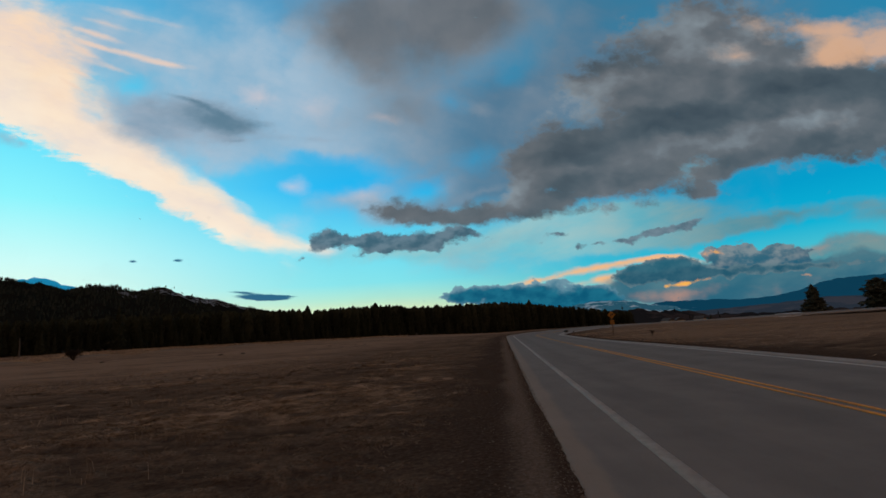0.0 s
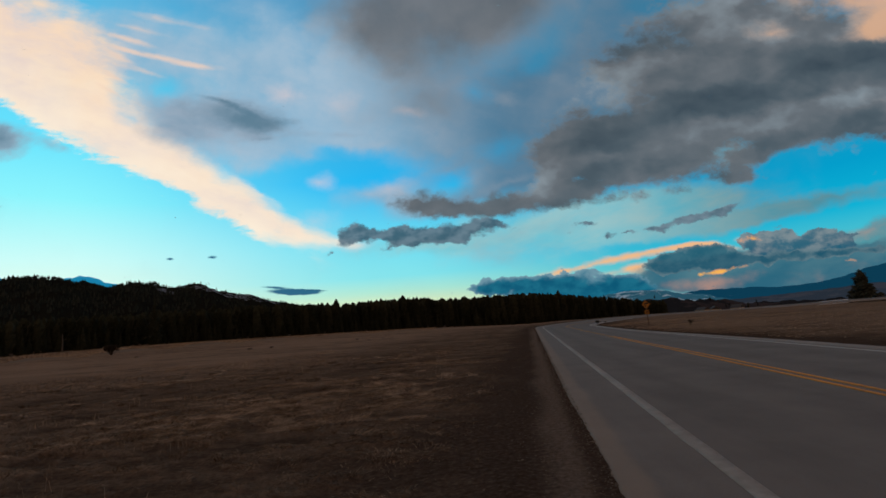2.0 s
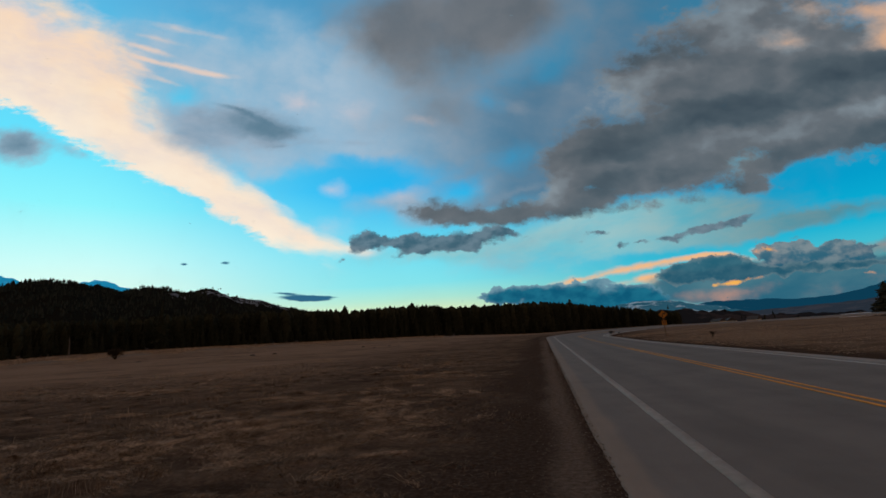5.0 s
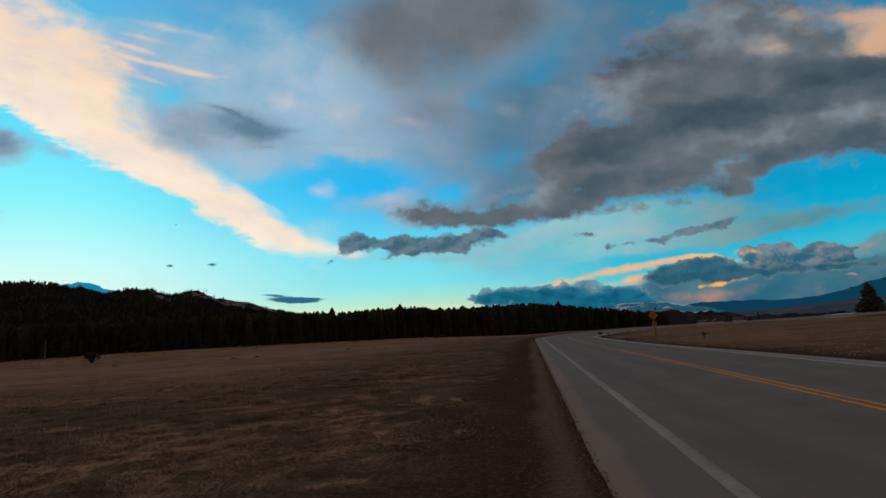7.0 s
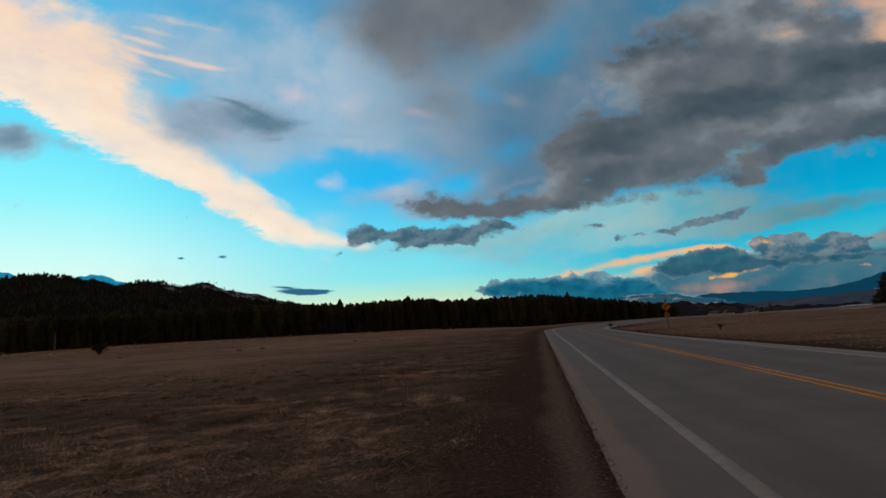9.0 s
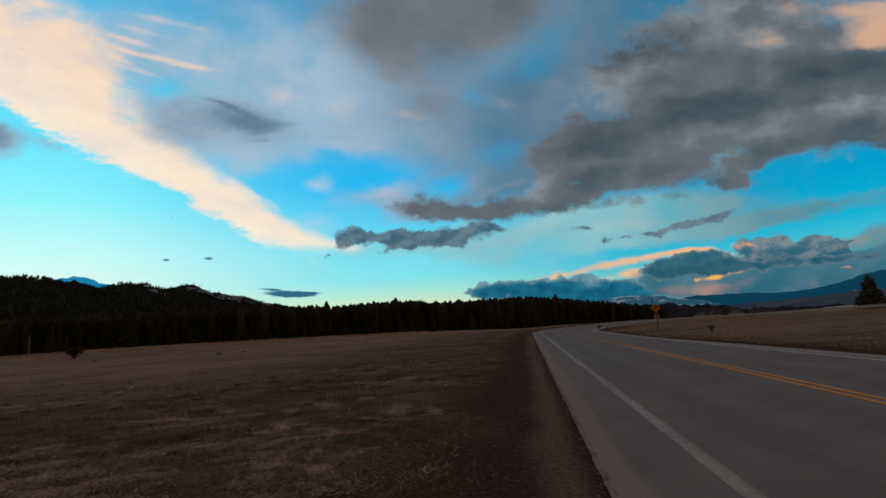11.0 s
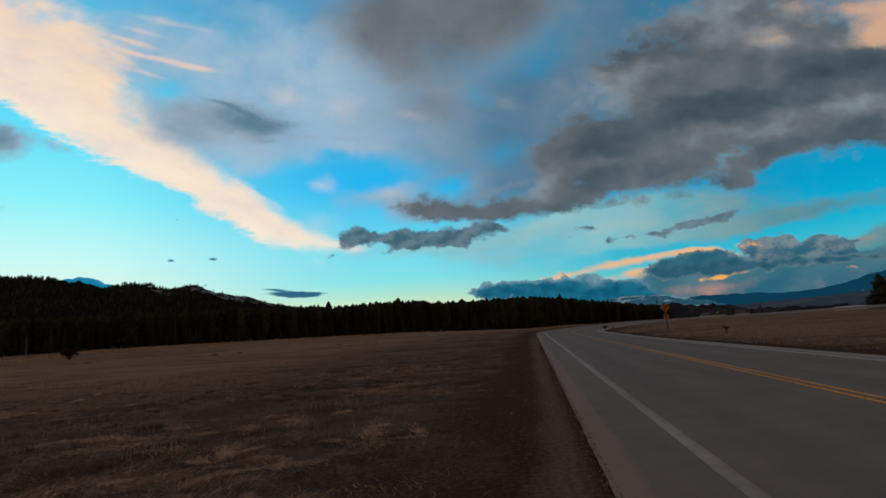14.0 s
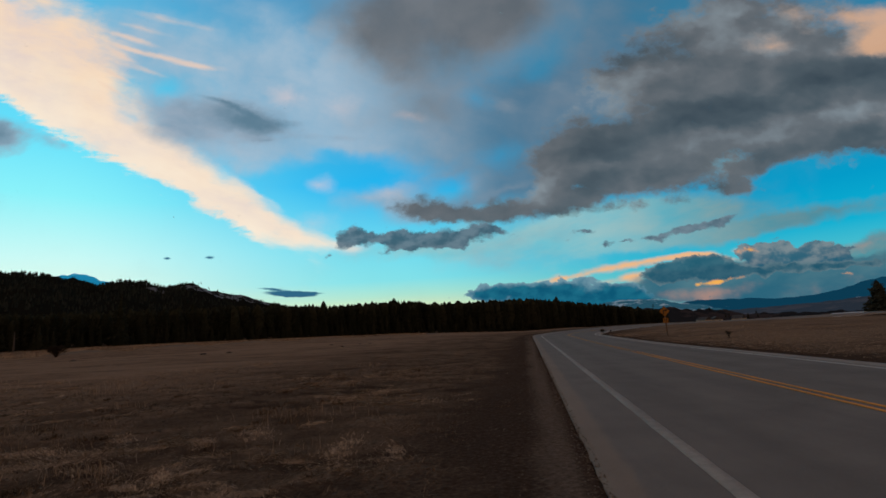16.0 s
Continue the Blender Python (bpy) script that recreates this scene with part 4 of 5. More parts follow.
# ---- road ----
def strip(name, w0, w1, mat, lift, s0=-60.0, s1=380.0, step=1.5, wobble=0.0, crown=2, thick=0.0, nick=0.0):
    """A band that follows the road between two offsets, with its edges turned down."""
    verts, faces, across = [], [], []
    ss = np.arange(s0, s1 + step, step)
    rng = random.Random(name)
    ws = [w0 + (w1 - w0) * k / crown for k in range(crown + 1)]
    cols = len(ws) + 2
    for s in ss:
        j0, j1 = rng.uniform(-wobble, wobble), rng.uniform(-wobble, wobble) * (0.25 if name == "road_shoulder" else 1)
        line = []
        for k, w in enumerate(ws):
            ww = w + nick * (1 - float(smooth(s, 7.0, 11.5))) * (k == 0) + (j0 if k == 0 else j1 if k == crown else 0)
            p = road_point(s, ww)
            line.append((p[0], p[1], float(road_z(np.array([s]), np.array([w]))[0] + brow(np.array([p[0]]), np.array([p[1]]))[0]) + lift))
        drop = max(thick, 0.003)
        verts.append((line[0][0], line[0][1], line[0][2] - drop))
        verts += line
        verts.append((line[-1][0], line[-1][1], line[-1][2] - drop))
        across += [ws[0]] + ws + [ws[-1]]
    n = len(ss)
    for i in range(n - 1):
        for k in range(cols - 1):
            a = i * cols + k
            faces.append((a, a + 1, a + cols + 1, a + cols))
    ob = mesh_object(name, verts, faces, mat)
    w = np.array(across)
    tyres = sum(np.exp(-((w - c) / 0.42) ** 2) for c in (0.95, 2.55, 4.35, 5.95))
    for key, val in (("wear", tyres), ("dust", 1 - smooth(w, -0.98, -0.62))):
        at = ob.data.attributes.new(key, "FLOAT", "POINT")
        at.data.foreach_set("value", val.astype(np.float32))
    return ob


tagged(strip("road", -0.6, W_EDGE - 0.2, M_ASPHALT, 0.0, crown=30, thick=0.12, step=0.75), "two-lane grey asphalt road bending right ahead", "road", kind="structure")
tagged(strip("road_shoulder", W_LEFT, 0.0, M_SHOULDER, 0.004, crown=10, wobble=0.014, thick=0.05, step=0.12, nick=0.05), "dusty pale asphalt shoulder of the road", "road shoulder", kind="structure")
tagged(strip("road_shoulder", 7.05, 7.65, M_PALE_SHOULDER, 0.004, crown=2, wobble=0.05, thick=0.15, step=0.6), "dusty pale asphalt shoulder along the far lane", "road shoulder", kind="structure")
tagged(strip("edge_line", -0.095, 0.085, M_WHITE, 0.008, wobble=0.006, step=0.5), "worn white painted edge line on asphalt", "road marking", kind="structure")
tagged(strip("edge_line", 6.74, 6.91, M_WHITE_FRESH, 0.008, wobble=0.008, step=0.5), "worn white painted edge line on asphalt", "road marking", kind="structure")
for off in (-0.115, 0.115):
    for near, far, paint, look_of in ((-60.0, 36.0, M_YELLOW, "yellow painted centre line, one of a pair"), (36.0, 380.0, M_YELLOW_WORN, "faded yellow painted centre line, one of a pair")):
        tagged(strip("centre_line", W_MID + off - 0.05, W_MID + off + 0.05, paint, 0.008, near, far - 0.5, wobble=0.006, step=0.5), look_of, "road marking", kind="structure")


# ---- dry grass ----
def build_grass(name, count, area, low, high, label, seed, lean=0.8, width=0.006, patchy=True, flat=0.35, mat=None, edge=1.6):
    rng = np.random.default_rng(seed)
    x, y, *comb = area(rng, count)
    z, s, w, r = land_z(x, y)
    lift, turf = hummocks(x, y, w)
    z = z + lift
    keep = (rng.uniform(0, 1, len(x)) < smooth(-w + 0.8 * soft_noise(x, y, 0.6, 6.0), edge, edge + 2.6)) | (w > 8.3)
    if patchy:
        thick = turf * 2 - 1
        near_edge = smooth(-w, 1.6, 4.0) + (w > 0)
        keep &= rng.uniform(-0.95, 0.45, count) < thick * 1.1 - 0.9 * (1 - np.clip(near_edge, 0, 1))
    x, y, z = x[keep], y[keep], z[keep]
    n = len(x)
    h = rng.uniform(low, high, n) * rng.uniform(0.6, 1.0, n)
    a = comb[0][keep] if comb else rng.uniform(0, 2 * math.pi, n)
    tilt = rng.uniform(flat, 1.0, n) * lean
    ca, sa = np.cos(a), np.sin(a)
    dist = np.hypot(x, y)
    wd = width * (1 + dist / 11.0) * rng.uniform(0.6, 1.4, n)
    fx, fy = rng.uniform(-1, 1, n), rng.uniform(-1, 1, n)
    ln = np.hypot(fx, fy) + 1e-6
    fx, fy = fx / ln * wd, fy / ln * wd
    z0 = z - (0.012 if flat > 0.6 else 0.03)
    V = np.empty((n, 5, 3))
    for k, (t, wk) in enumerate(((0, 1), (0, -1), (0.55, -0.8), (0.55, 0.8), (1.0, 0))):
        bend = t * t
        V[:, k, 0] = x + fx * wk + ca * h * np.sin(tilt) * (0.5 * t + 0.5 * bend)
        V[:, k, 1] = y + fy * wk + sa * h * np.sin(tilt) * (0.5 * t + 0.5 * bend)
        V[:, k, 2] = z0 + h * t * (np.cos(tilt) * (1 - 0.3 * bend)) + 0.02 * t
    me = bpy.data.meshes.new(name)
    verts = V.reshape(-1, 3)
    base = np.arange(n) * 5
    loops = np.stack([base, base + 1, base + 2, base + 3, base + 3, base + 2, base + 4], 1).ravel()
    starts = np.stack([np.arange(n) * 7, np.arange(n) * 7 + 4], 1).ravel()
    me.vertices.add(len(verts))
    me.vertices.foreach_set("co", verts.ravel())
    me.loops.add(len(loops))
    me.loops.foreach_set("vertex_index", loops)
    me.polygons.add(len(starts))
    me.polygons.foreach_set("loop_start", starts)
    me.update(calc_edges=True)
    me.materials.append(mat or M_STRAW)
    return tagged(new(name, me), label, "grass", kind="stuff")


def near_field(rng, n):
    d = 1.2 + 34.0 * rng.uniform(0, 1, n) ** 1.6
    a = np.radians(rng.uniform(-70, 30, n))
    return d * np.sin(a), d * np.cos(a) + rng.uniform(0, 9, n)


def clumped(rng, n):
    k = 170
    d = 2.0 + 22.0 * rng.uniform(0, 1, k) ** 1.1
    a = np.radians(rng.uniform(-62, 8, k))
    cx, cy = d * np.sin(a), d * np.cos(a) + rng.uniform(0, 8, k)
    pick = rng.integers(0, k, n)
    spread = rng.uniform(0.05, 0.16, k)[pick]
    return cx[pick] + rng.normal(0, 1, n) * spread, cy[pick] + rng.normal(0, 1, n) * spread


# where the straw lies thickest: centre, half sizes, number of mats
SWATHES = ((-3.6, 12.2, 3.4, 3.2, 130), (-6.2, 11.2, 2.4, 2.0, 40), (-14.0, 21.5, 5.5, 1.2, 40), (-5.0, 17.0, 2.6, 1.8, 10), (-1.9, 22.6, 1.4, 1.2, 22))


def matted(rng, n):
    """Swathes of lodged straw, each combed its own way."""
    k = 330
    d = 2.6 + 24.0 * rng.uniform(0, 1, k) ** 1.2
    a = np.radians(rng.uniform(-60, 4, k))
    cx, cy = d * np.sin(a), d * np.cos(a) + rng.uniform(0, 10, k)
    keep = soft_noise(cx, cy, 0.28, 4.0) > 0.0
    cx, cy = cx[keep], cy[keep]
    for px, py, rx, ry, m in SWATHES:
        cx = np.concatenate([cx, px + rng.normal(0, 0.5, m) * rx])
        cy = np.concatenate([cy, py + rng.normal(0, 0.5, m) * ry])
    k = len(cx)
    pick = rng.integers(0, k, n)
    spread = rng.uniform(0.06, 0.26, k)[pick]
    way = rng.normal(0.25, 0.9, k)[pick] + math.pi * rng.integers(0, 2, k)[pick]
    u, v = rng.normal(0, 1, n) * spread * 1.5, rng.normal(0, 1, n) * spread * 0.7
    return (cx[pick] + u * np.cos(way) - v * np.sin(way), cy[pick] + u * np.sin(way) + v * np.cos(way), way + rng.normal(0, 0.45, n) + 2.5 * (rng.uniform(0, 1, n) < 0.12))


def stalks(rng, n):
    """Patches of dry stalks still standing."""
    k = 46
    d = 7.0 + 30.0 * rng.uniform(0, 1, k)
    a = np.radians(rng.uniform(-55, -2, k))
    cx, cy = d * np.sin(a), d * np.cos(a) + rng.uniform(2, 8, k)
    pick = rng.integers(0, k, n)
    spread = rng.uniform(0.12, 0.5, k)[pick]
    return cx[pick] + rng.normal(0, 1, n) * spread * 1.8, cy[pick] + rng.normal(0, 1, n) * spread * 0.8


def wood_edge(rng, n):
    az = rng.uniform(-56, -5, n)
    r = edge_distance(az) - 1 - 30 * rng.uniform(0, 1, n) * (0.8 + 0.3 * np.sin(az * 0.9))
    return r * np.sin(np.radians(az)), r * np.cos(np.radians(az))


def right_side(rng, n):
    y = rng.uniform(4, 75, n)
    w = 8.2 + 16 * rng.uniform(0, 1, n) ** 1.5
    return RX + DIR[0] * y + NOR[0] * w, DIR[1] * y + NOR[1] * w


build_grass("dry_grass", 440000, near_field, 0.06, 0.20, "short matted dead straw-brown grass", 3, lean=1.5, width=0.0021, flat=0.8, edge=1.7)
build_grass("grass_tufts", 15000, clumped, 0.08, 0.22, "taller pale dead grass tufts standing in the field", 4, lean=0.9, width=0.0016, patchy=False, edge=4.6)
build_grass("straw_mats", 150000, matted, 0.07, 0.21, "pale mats of lodged dead straw lying in the field", 6, lean=1.5, width=0.0015, patchy=False, flat=0.80, mat=M_STRAW_PALE, edge=2.6)
build_grass("dry_stalks", 3600, stalks, 0.18, 0.48, "dry pale grass stalks still standing in loose patches", 7, lean=0.35, width=0.0008, patchy=False, flat=0.1, mat=M_STRAW_PALE, edge=4.0)
build_grass("rank_grass", 26000, wood_edge, 0.25, 0.65, "rank grey-brown grass standing along the forest edge", 8, lean=0.9, width=0.004, patchy=False, mat=M_STRAW_PALE)
build_grass("verge_grass", 45000, right_side, 0.05, 0.15, "short dead grass on the far road verge", 5, lean=1.45, flat=0.75, width=0.003, mat=M_STRAW_PALE)


# ---- trees ----
def conifer_mesh(seed, height, girth, bare, whorls, sprays, droop=0.25, bushy=False, core=0.55, form=None):
    """Trunk and crown meshes: whorls of drooping boughs, each bough a fan of ragged needle sprays."""
    rng = random.Random(seed)
    tv, tf = [], []
    rings, sides = 6, 7
    for i in range(rings + 1):
        t = i / rings
        rr = height * 0.022 * (1 - t) ** 0.8 + 0.01
        ox, oy = math.sin(t * 3 + seed) * 0.012 * height * t, math.cos(t * 2 + seed) * 0.012 * height * t
        for k in range(sides):
            a = 2 * math.pi * k / sides
            tv.append((ox + rr * math.cos(a), oy + rr * math.sin(a), t * height - 0.3 * (i == 0)))
    for i in range(rings):
        for k in range(sides):
            a, b = i * sides + k, i * sides + (k + 1) % sides
            tf.append((a, b, b + sides, a + sides))
    cv, cf = [], []
    for i in range(whorls):
        t = bare + (1 - bare) * (i + rng.uniform(-0.3, 0.3)) / whorls
        t = min(max(t, bare * 0.8), 0.985)
        k = max((t - bare) / (1 - bare), 0.0)
        shape = (max(1 - k, 0.03) ** 0.75) * (0.55 + 0.45 * min(1, k * 5 + 0.4))
        if bushy:
            shape = max(1 - k ** 2.2, 0.12) * (0.7 + 0.3 * min(1, k * 4)) * rng.uniform(0.75, 1.1)
        if form:
            shape = float(np.interp(k, [p for p, _ in form], [q for _, q in form]))
        reach = girth * shape * rng.uniform(0.72, 1.15)
        zc = t * height
        nb = max(4, int(sprays * (1 - 0.5 * k)))
        a0 = rng.uniform(0, 6.28)
        for j in range(nb):
            if rng.random() < 0.12:
                continue
            a = a0 + 2 * math.pi * j / nb + rng.uniform(-0.35, 0.35)
            ln = reach * rng.uniform(0.6, 1.12)
            dz = -droop * ln * rng.uniform(0.3, 1.3) + ln * 0.25 * k
            for q in range(4):
                f0, f1 = q * 0.22 + 0.02, q * 0.22 + 0.36
                wd = ln * (0.30 - 0.045 * q) * rng.uniform(0.7, 1.3)
                tw = rng.uniform(-0.35, 0.35)
                p0 = (math.cos(a + tw * 0.3) * ln * f0, math.sin(a + tw * 0.3) * ln * f0, zc + dz * f0 * f0 + rng.uniform(-0.04, 0.04) * ln)
                p1 = (math.cos(a + tw) * ln * f1, math.sin(a + tw) * ln * f1, zc + dz * f1 * f1 + rng.uniform(-0.08, 0.06) * ln)
                nx, ny = -math.sin(a), math.cos(a)
                mx, my, mz = [(u + v) / 2 for u, v in zip(p0, p1)]
                up = ln * rng.uniform(0.03, 0.10)
                b = len(cv)
                cv.extend([p0, (mx + nx * wd, my + ny * wd, mz - up), p1, (mx - nx * wd, my - ny * wd, mz - up), (mx, my, mz + up * 1.4)])
                cf.extend([(b, b + 1, b + 4), (b + 1, b + 2, b + 4), (b + 2, b + 3, b + 4), (b + 3, b, b + 4)])
    # dense inner needles round the trunk
    b, steps = len(cv), 7
    for i in range(steps):
        k = i / (steps - 1)
        for j in range(6):
            a = j * 1.047 + i * 0.5
            rr = girth * core * (float(np.interp(k, [p for p, _ in form], [q for _, q in form])) if form else (1 - k ** 1.8) if bushy else (1 - k)) * rng.uniform(0.6, 1.2) + 0.02
            cv.append((math.cos(a) * rr, math.sin(a) * rr, height * (bare + (1.0 - bare) * k * 0.99) + rng.uniform(-0.03, 0.03) * height * (k < 1)))
    for i in range(steps - 1):
        for j in range(6):
            p, q = b + i * 6 + j, b + i * 6 + (j + 1) % 6
            cf.append((p, q, q + 6, p + 6))
    b = len(cv)
    for q in range(3):
        a = q * 2.1
        cv.extend([(math.cos(a) * girth * 0.05, math.sin(a) * girth * 0.05, height * 0.93), (math.cos(a + 1.2) * girth * 0.05, math.sin(a + 1.2) * girth * 0.05, height * 0.93), (0, 0, height * 1.02)])
        cf.append((b + 3 * q, b + 3 * q + 1, b + 3 * q + 2))
    return (tv, tf), (cv, cf)


def plain_mesh(name, data, mat):
    me = bpy.data.meshes.new(name)
    me.from_pydata(data[0], [], data[1])
    me.materials.append(mat)
    me.update()
    return me


def conifer(seed, height, girth, bare=0.08, whorls=16, sprays=9, label="", group="", bushy=False, form=None, mat=None):
    trunk, crown = conifer_mesh(seed, height, girth, bare, whorls, sprays, 0.3, bushy, 0.62 if form else 0.55, form)
    t = thing("conifer_tree", 0, 0, 0)
    for nm, data, mat in (("trunk", trunk, M_BARK), ("crown", crown, mat or M_NEEDLE)):
        o = new(nm, plain_mesh(nm, data, mat))
        o.parent = t
    return tagged(t, label, "tree", group)


# free-standing pines on the far side of the road
STEPPED = ((0.0, 0.95), (0.25, 1.0), (0.45, 0.92), (0.58, 0.55), (0.7, 0.5), (0.88, 0.42), (1.0, 0.08))
ROUND = ((0.0, 0.55), (0.2, 0.9), (0.5, 1.0), (0.75, 0.85), (0.92, 0.5), (1.0, 0.15))
for az, r, h, g, sd, form in ((36.95, 190, 9.9, 4.3, 11, STEPPED), (41.6, 180, 9.4, 4.6, 12, ROUND)):
    x, y = polar(az, r)
    t = conifer(sd, h, g, 0.03, 26, 17, "lone dark bushy pine standing in the field", "lone field pines", True, form, M_NEEDLE_HAZED)
    t.matrix_basis = pose(x, y, ground_at(x, y) - 0.1, 0, 0, sd * 40)

x, y = polar(-34.4, 138)
fir = conifer(17, 12.0, 3.0, 0.04, 20, 10, "tall dark fir standing before the forest edge", "")
fir.matrix_basis = pose(x, y, ground_at(x, y) - 0.1)

# the forest's front row, tree by tree
FRONT_TREES = [conifer(20 + k, 9.0 * q, 2.0 * g, 0.06, 15, 8, "dark conifer at the forest edge", "forest edge trees")
               for k, (q, g) in enumerate(((1.0, 1.0), (0.85, 1.1), (1.12, 0.9), (0.75, 1.0), (0.95, 1.25)))]
rng = random.Random(5)
used = set()
for i in range(150):
    az = -52 + 70.5 * i / 149 + rng.uniform(-0.2, 0.2)
    r = edge_distance(az) + rng.uniform(0, 7)
    x, y = polar(az, r)
    k = rng.randrange(len(FRONT_TREES))
    sc = rng.uniform(0.58, 0.84) * float(np.interp(az, [-50, -25, -8, 0, 10, 15, 18.5], [0.8, 0.8, 0.85, 0.9, 0.85, 0.75, 0.45]))
    m = pose(x, y, ground_at(x, y) - 0.1, 0, 0, rng.uniform(0, 360)) @ Matrix.Diagonal((sc, sc, sc, 1))
    if k not in used:
        used.add(k)
        FRONT_TREES[k].matrix_basis = m
    else:
        c = copy_thing(FRONT_TREES[k], m)
        c.matrix_basis = m


def replicate(name, base, places, mat, label, category):
    """Many plants joined into one mesh of stuff; places: x, y, z, scale, turn."""
    bv, bf = np.array(base[0]), base[1]
    nv = len(bv)
    allv, allf = [], []
    for i, (x, y, z, sc, a) in enumerate(places):
        ca, sa = math.cos(a) * sc, math.sin(a) * sc
        v = np.stack([x + bv[:, 0] * ca - bv[:, 1] * sa, y + bv[:, 0] * sa + bv[:, 1] * ca, z + bv[:, 2] * sc], 1)
        allv.append(v)
        allf += [tuple(i * nv + q for q in f) for f in bf]
    ob = mesh_object(name, np.concatenate(allv).tolist(), allf, mat, False)
    return tagged(ob, label, category, kind="stuff")


def profile(points):
    xs, ys = [p[0] for p in points], [p[1] for p in points]
    return lambda az: np.interp(az, xs, ys)


# skyline of the wood, as elevation angles by direction
WOOD_TOP = profile([(-60, 4.4), (-24.5, 4.7), (-20, 4.5), (-15, 4.15), (-11, 4.15), (-7, 4.2), (-3, 3.6), (0, 3.6), (6, 3.4), (11, 2.5), (14, 1.95), (16.5, 1.5), (18, 1.1), (19.5, 0.75), (24, 0.5)])


def build_wood(name, seed, count, base, size, label):
    rng = random.Random(seed)
    places = []
    for i in range(count):
        az = rng.uniform(-54, 20.5)
        r = edge_distance(az) + 5 + 75 * rng.uniform(0, 1) ** 1.3
        x, y = polar(az, r)
        top = 1.6 + r * math.tan(radians(float(WOOD_TOP(az)) * (0.90 - 0.16 * rng.random() ** 2.0) + (rng.uniform(0.15, 0.5) if rng.random() < 0.02 else 0)))
        z = ground_at(x, y) - 0.2
        hgt = max(min(top - z, 19.0), 2.2)
        places.append((x, y, z, hgt / size * rng.uniform(0.88, 1.0), rng.uniform(0, 6.28)))
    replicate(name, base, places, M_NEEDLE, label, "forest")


build_wood("conifer_forest", 8, 170, conifer_mesh(31, 10.0, 2.3, 0.05, 15, 7, 0.35)[1], 10.0, "dense dark conifer forest behind the field")
build_wood("pine_forest", 9, 1700, conifer_mesh(32, 10.0, 1.9, 0.12, 15, 8, 0.2, True, 0.7, ((0, 0.6), (0.3, 1.0), (0.6, 0.95), (0.85, 0.7), (0.96, 0.4), (1.0, 0.12)))[1], 10.0, "dense dark rounded pines of the forest")


# ---- hills and far mountains ----
def ridge_z(crest, az, r, r0, rc, r1, base, rough, seed):
    """Height of a range of hills that rises from r0 to its crest at rc and falls to r1."""
    top = 1.6 + rc * math.tan(radians(float(crest(az))))
    k = max((r - r0) / (rc - r0) if r <= rc else (r1 - r) / (r1 - rc), 0.0) ** 0.85
    x, y = polar(az, r)
    p = Vector((x, y, seed * 10.0)) / (rc * 0.05)
    wob = (noise.noise(p) * 0.5 + noise.noise(p * 2.7) * 0.3 + noise.noise(p * 6.3) * 0.2) * rough * k * (1 - 0.75 * k)
    return base + (top - base) * (k + wob)


def ridge(name, crest, a0, a1, r0, rc, r1, mat, label, step=0.25, rows=22, base=0.0, rough=0.0, seed=0):
    azs = np.arange(a0, a1 + step, step)
    verts, faces = [], []
    for i in range(rows + 1):
        r = r0 + (r1 - r0) * i / rows
        for az in azs:
            verts.append((*polar(az, r), ridge_z(crest, az, r, r0, rc, r1, base, rough, seed)))
    n = len(azs)
    for i in range(rows):
        for k in range(n - 1):
            a = i * n + k
            faces.append((a, a + 1, a + n + 1, a + n))
    return tagged(mesh_object(name, verts, [f[::-1] for f in faces], mat), label, "hill", kind="structure")


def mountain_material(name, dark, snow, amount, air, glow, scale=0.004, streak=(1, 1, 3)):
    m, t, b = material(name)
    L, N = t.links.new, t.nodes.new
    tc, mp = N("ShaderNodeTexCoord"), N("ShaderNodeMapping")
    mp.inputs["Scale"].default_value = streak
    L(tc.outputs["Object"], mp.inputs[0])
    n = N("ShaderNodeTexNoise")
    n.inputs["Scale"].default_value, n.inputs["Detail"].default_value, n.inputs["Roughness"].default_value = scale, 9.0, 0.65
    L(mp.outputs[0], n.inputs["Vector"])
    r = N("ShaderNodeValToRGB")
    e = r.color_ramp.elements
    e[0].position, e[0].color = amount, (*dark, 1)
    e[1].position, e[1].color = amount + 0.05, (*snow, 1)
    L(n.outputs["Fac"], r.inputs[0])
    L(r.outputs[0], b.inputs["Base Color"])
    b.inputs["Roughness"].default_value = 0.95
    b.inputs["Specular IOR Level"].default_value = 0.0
    # air and glow: haze painted onto the slope as emission
    return haze_glow(m, air, glow)


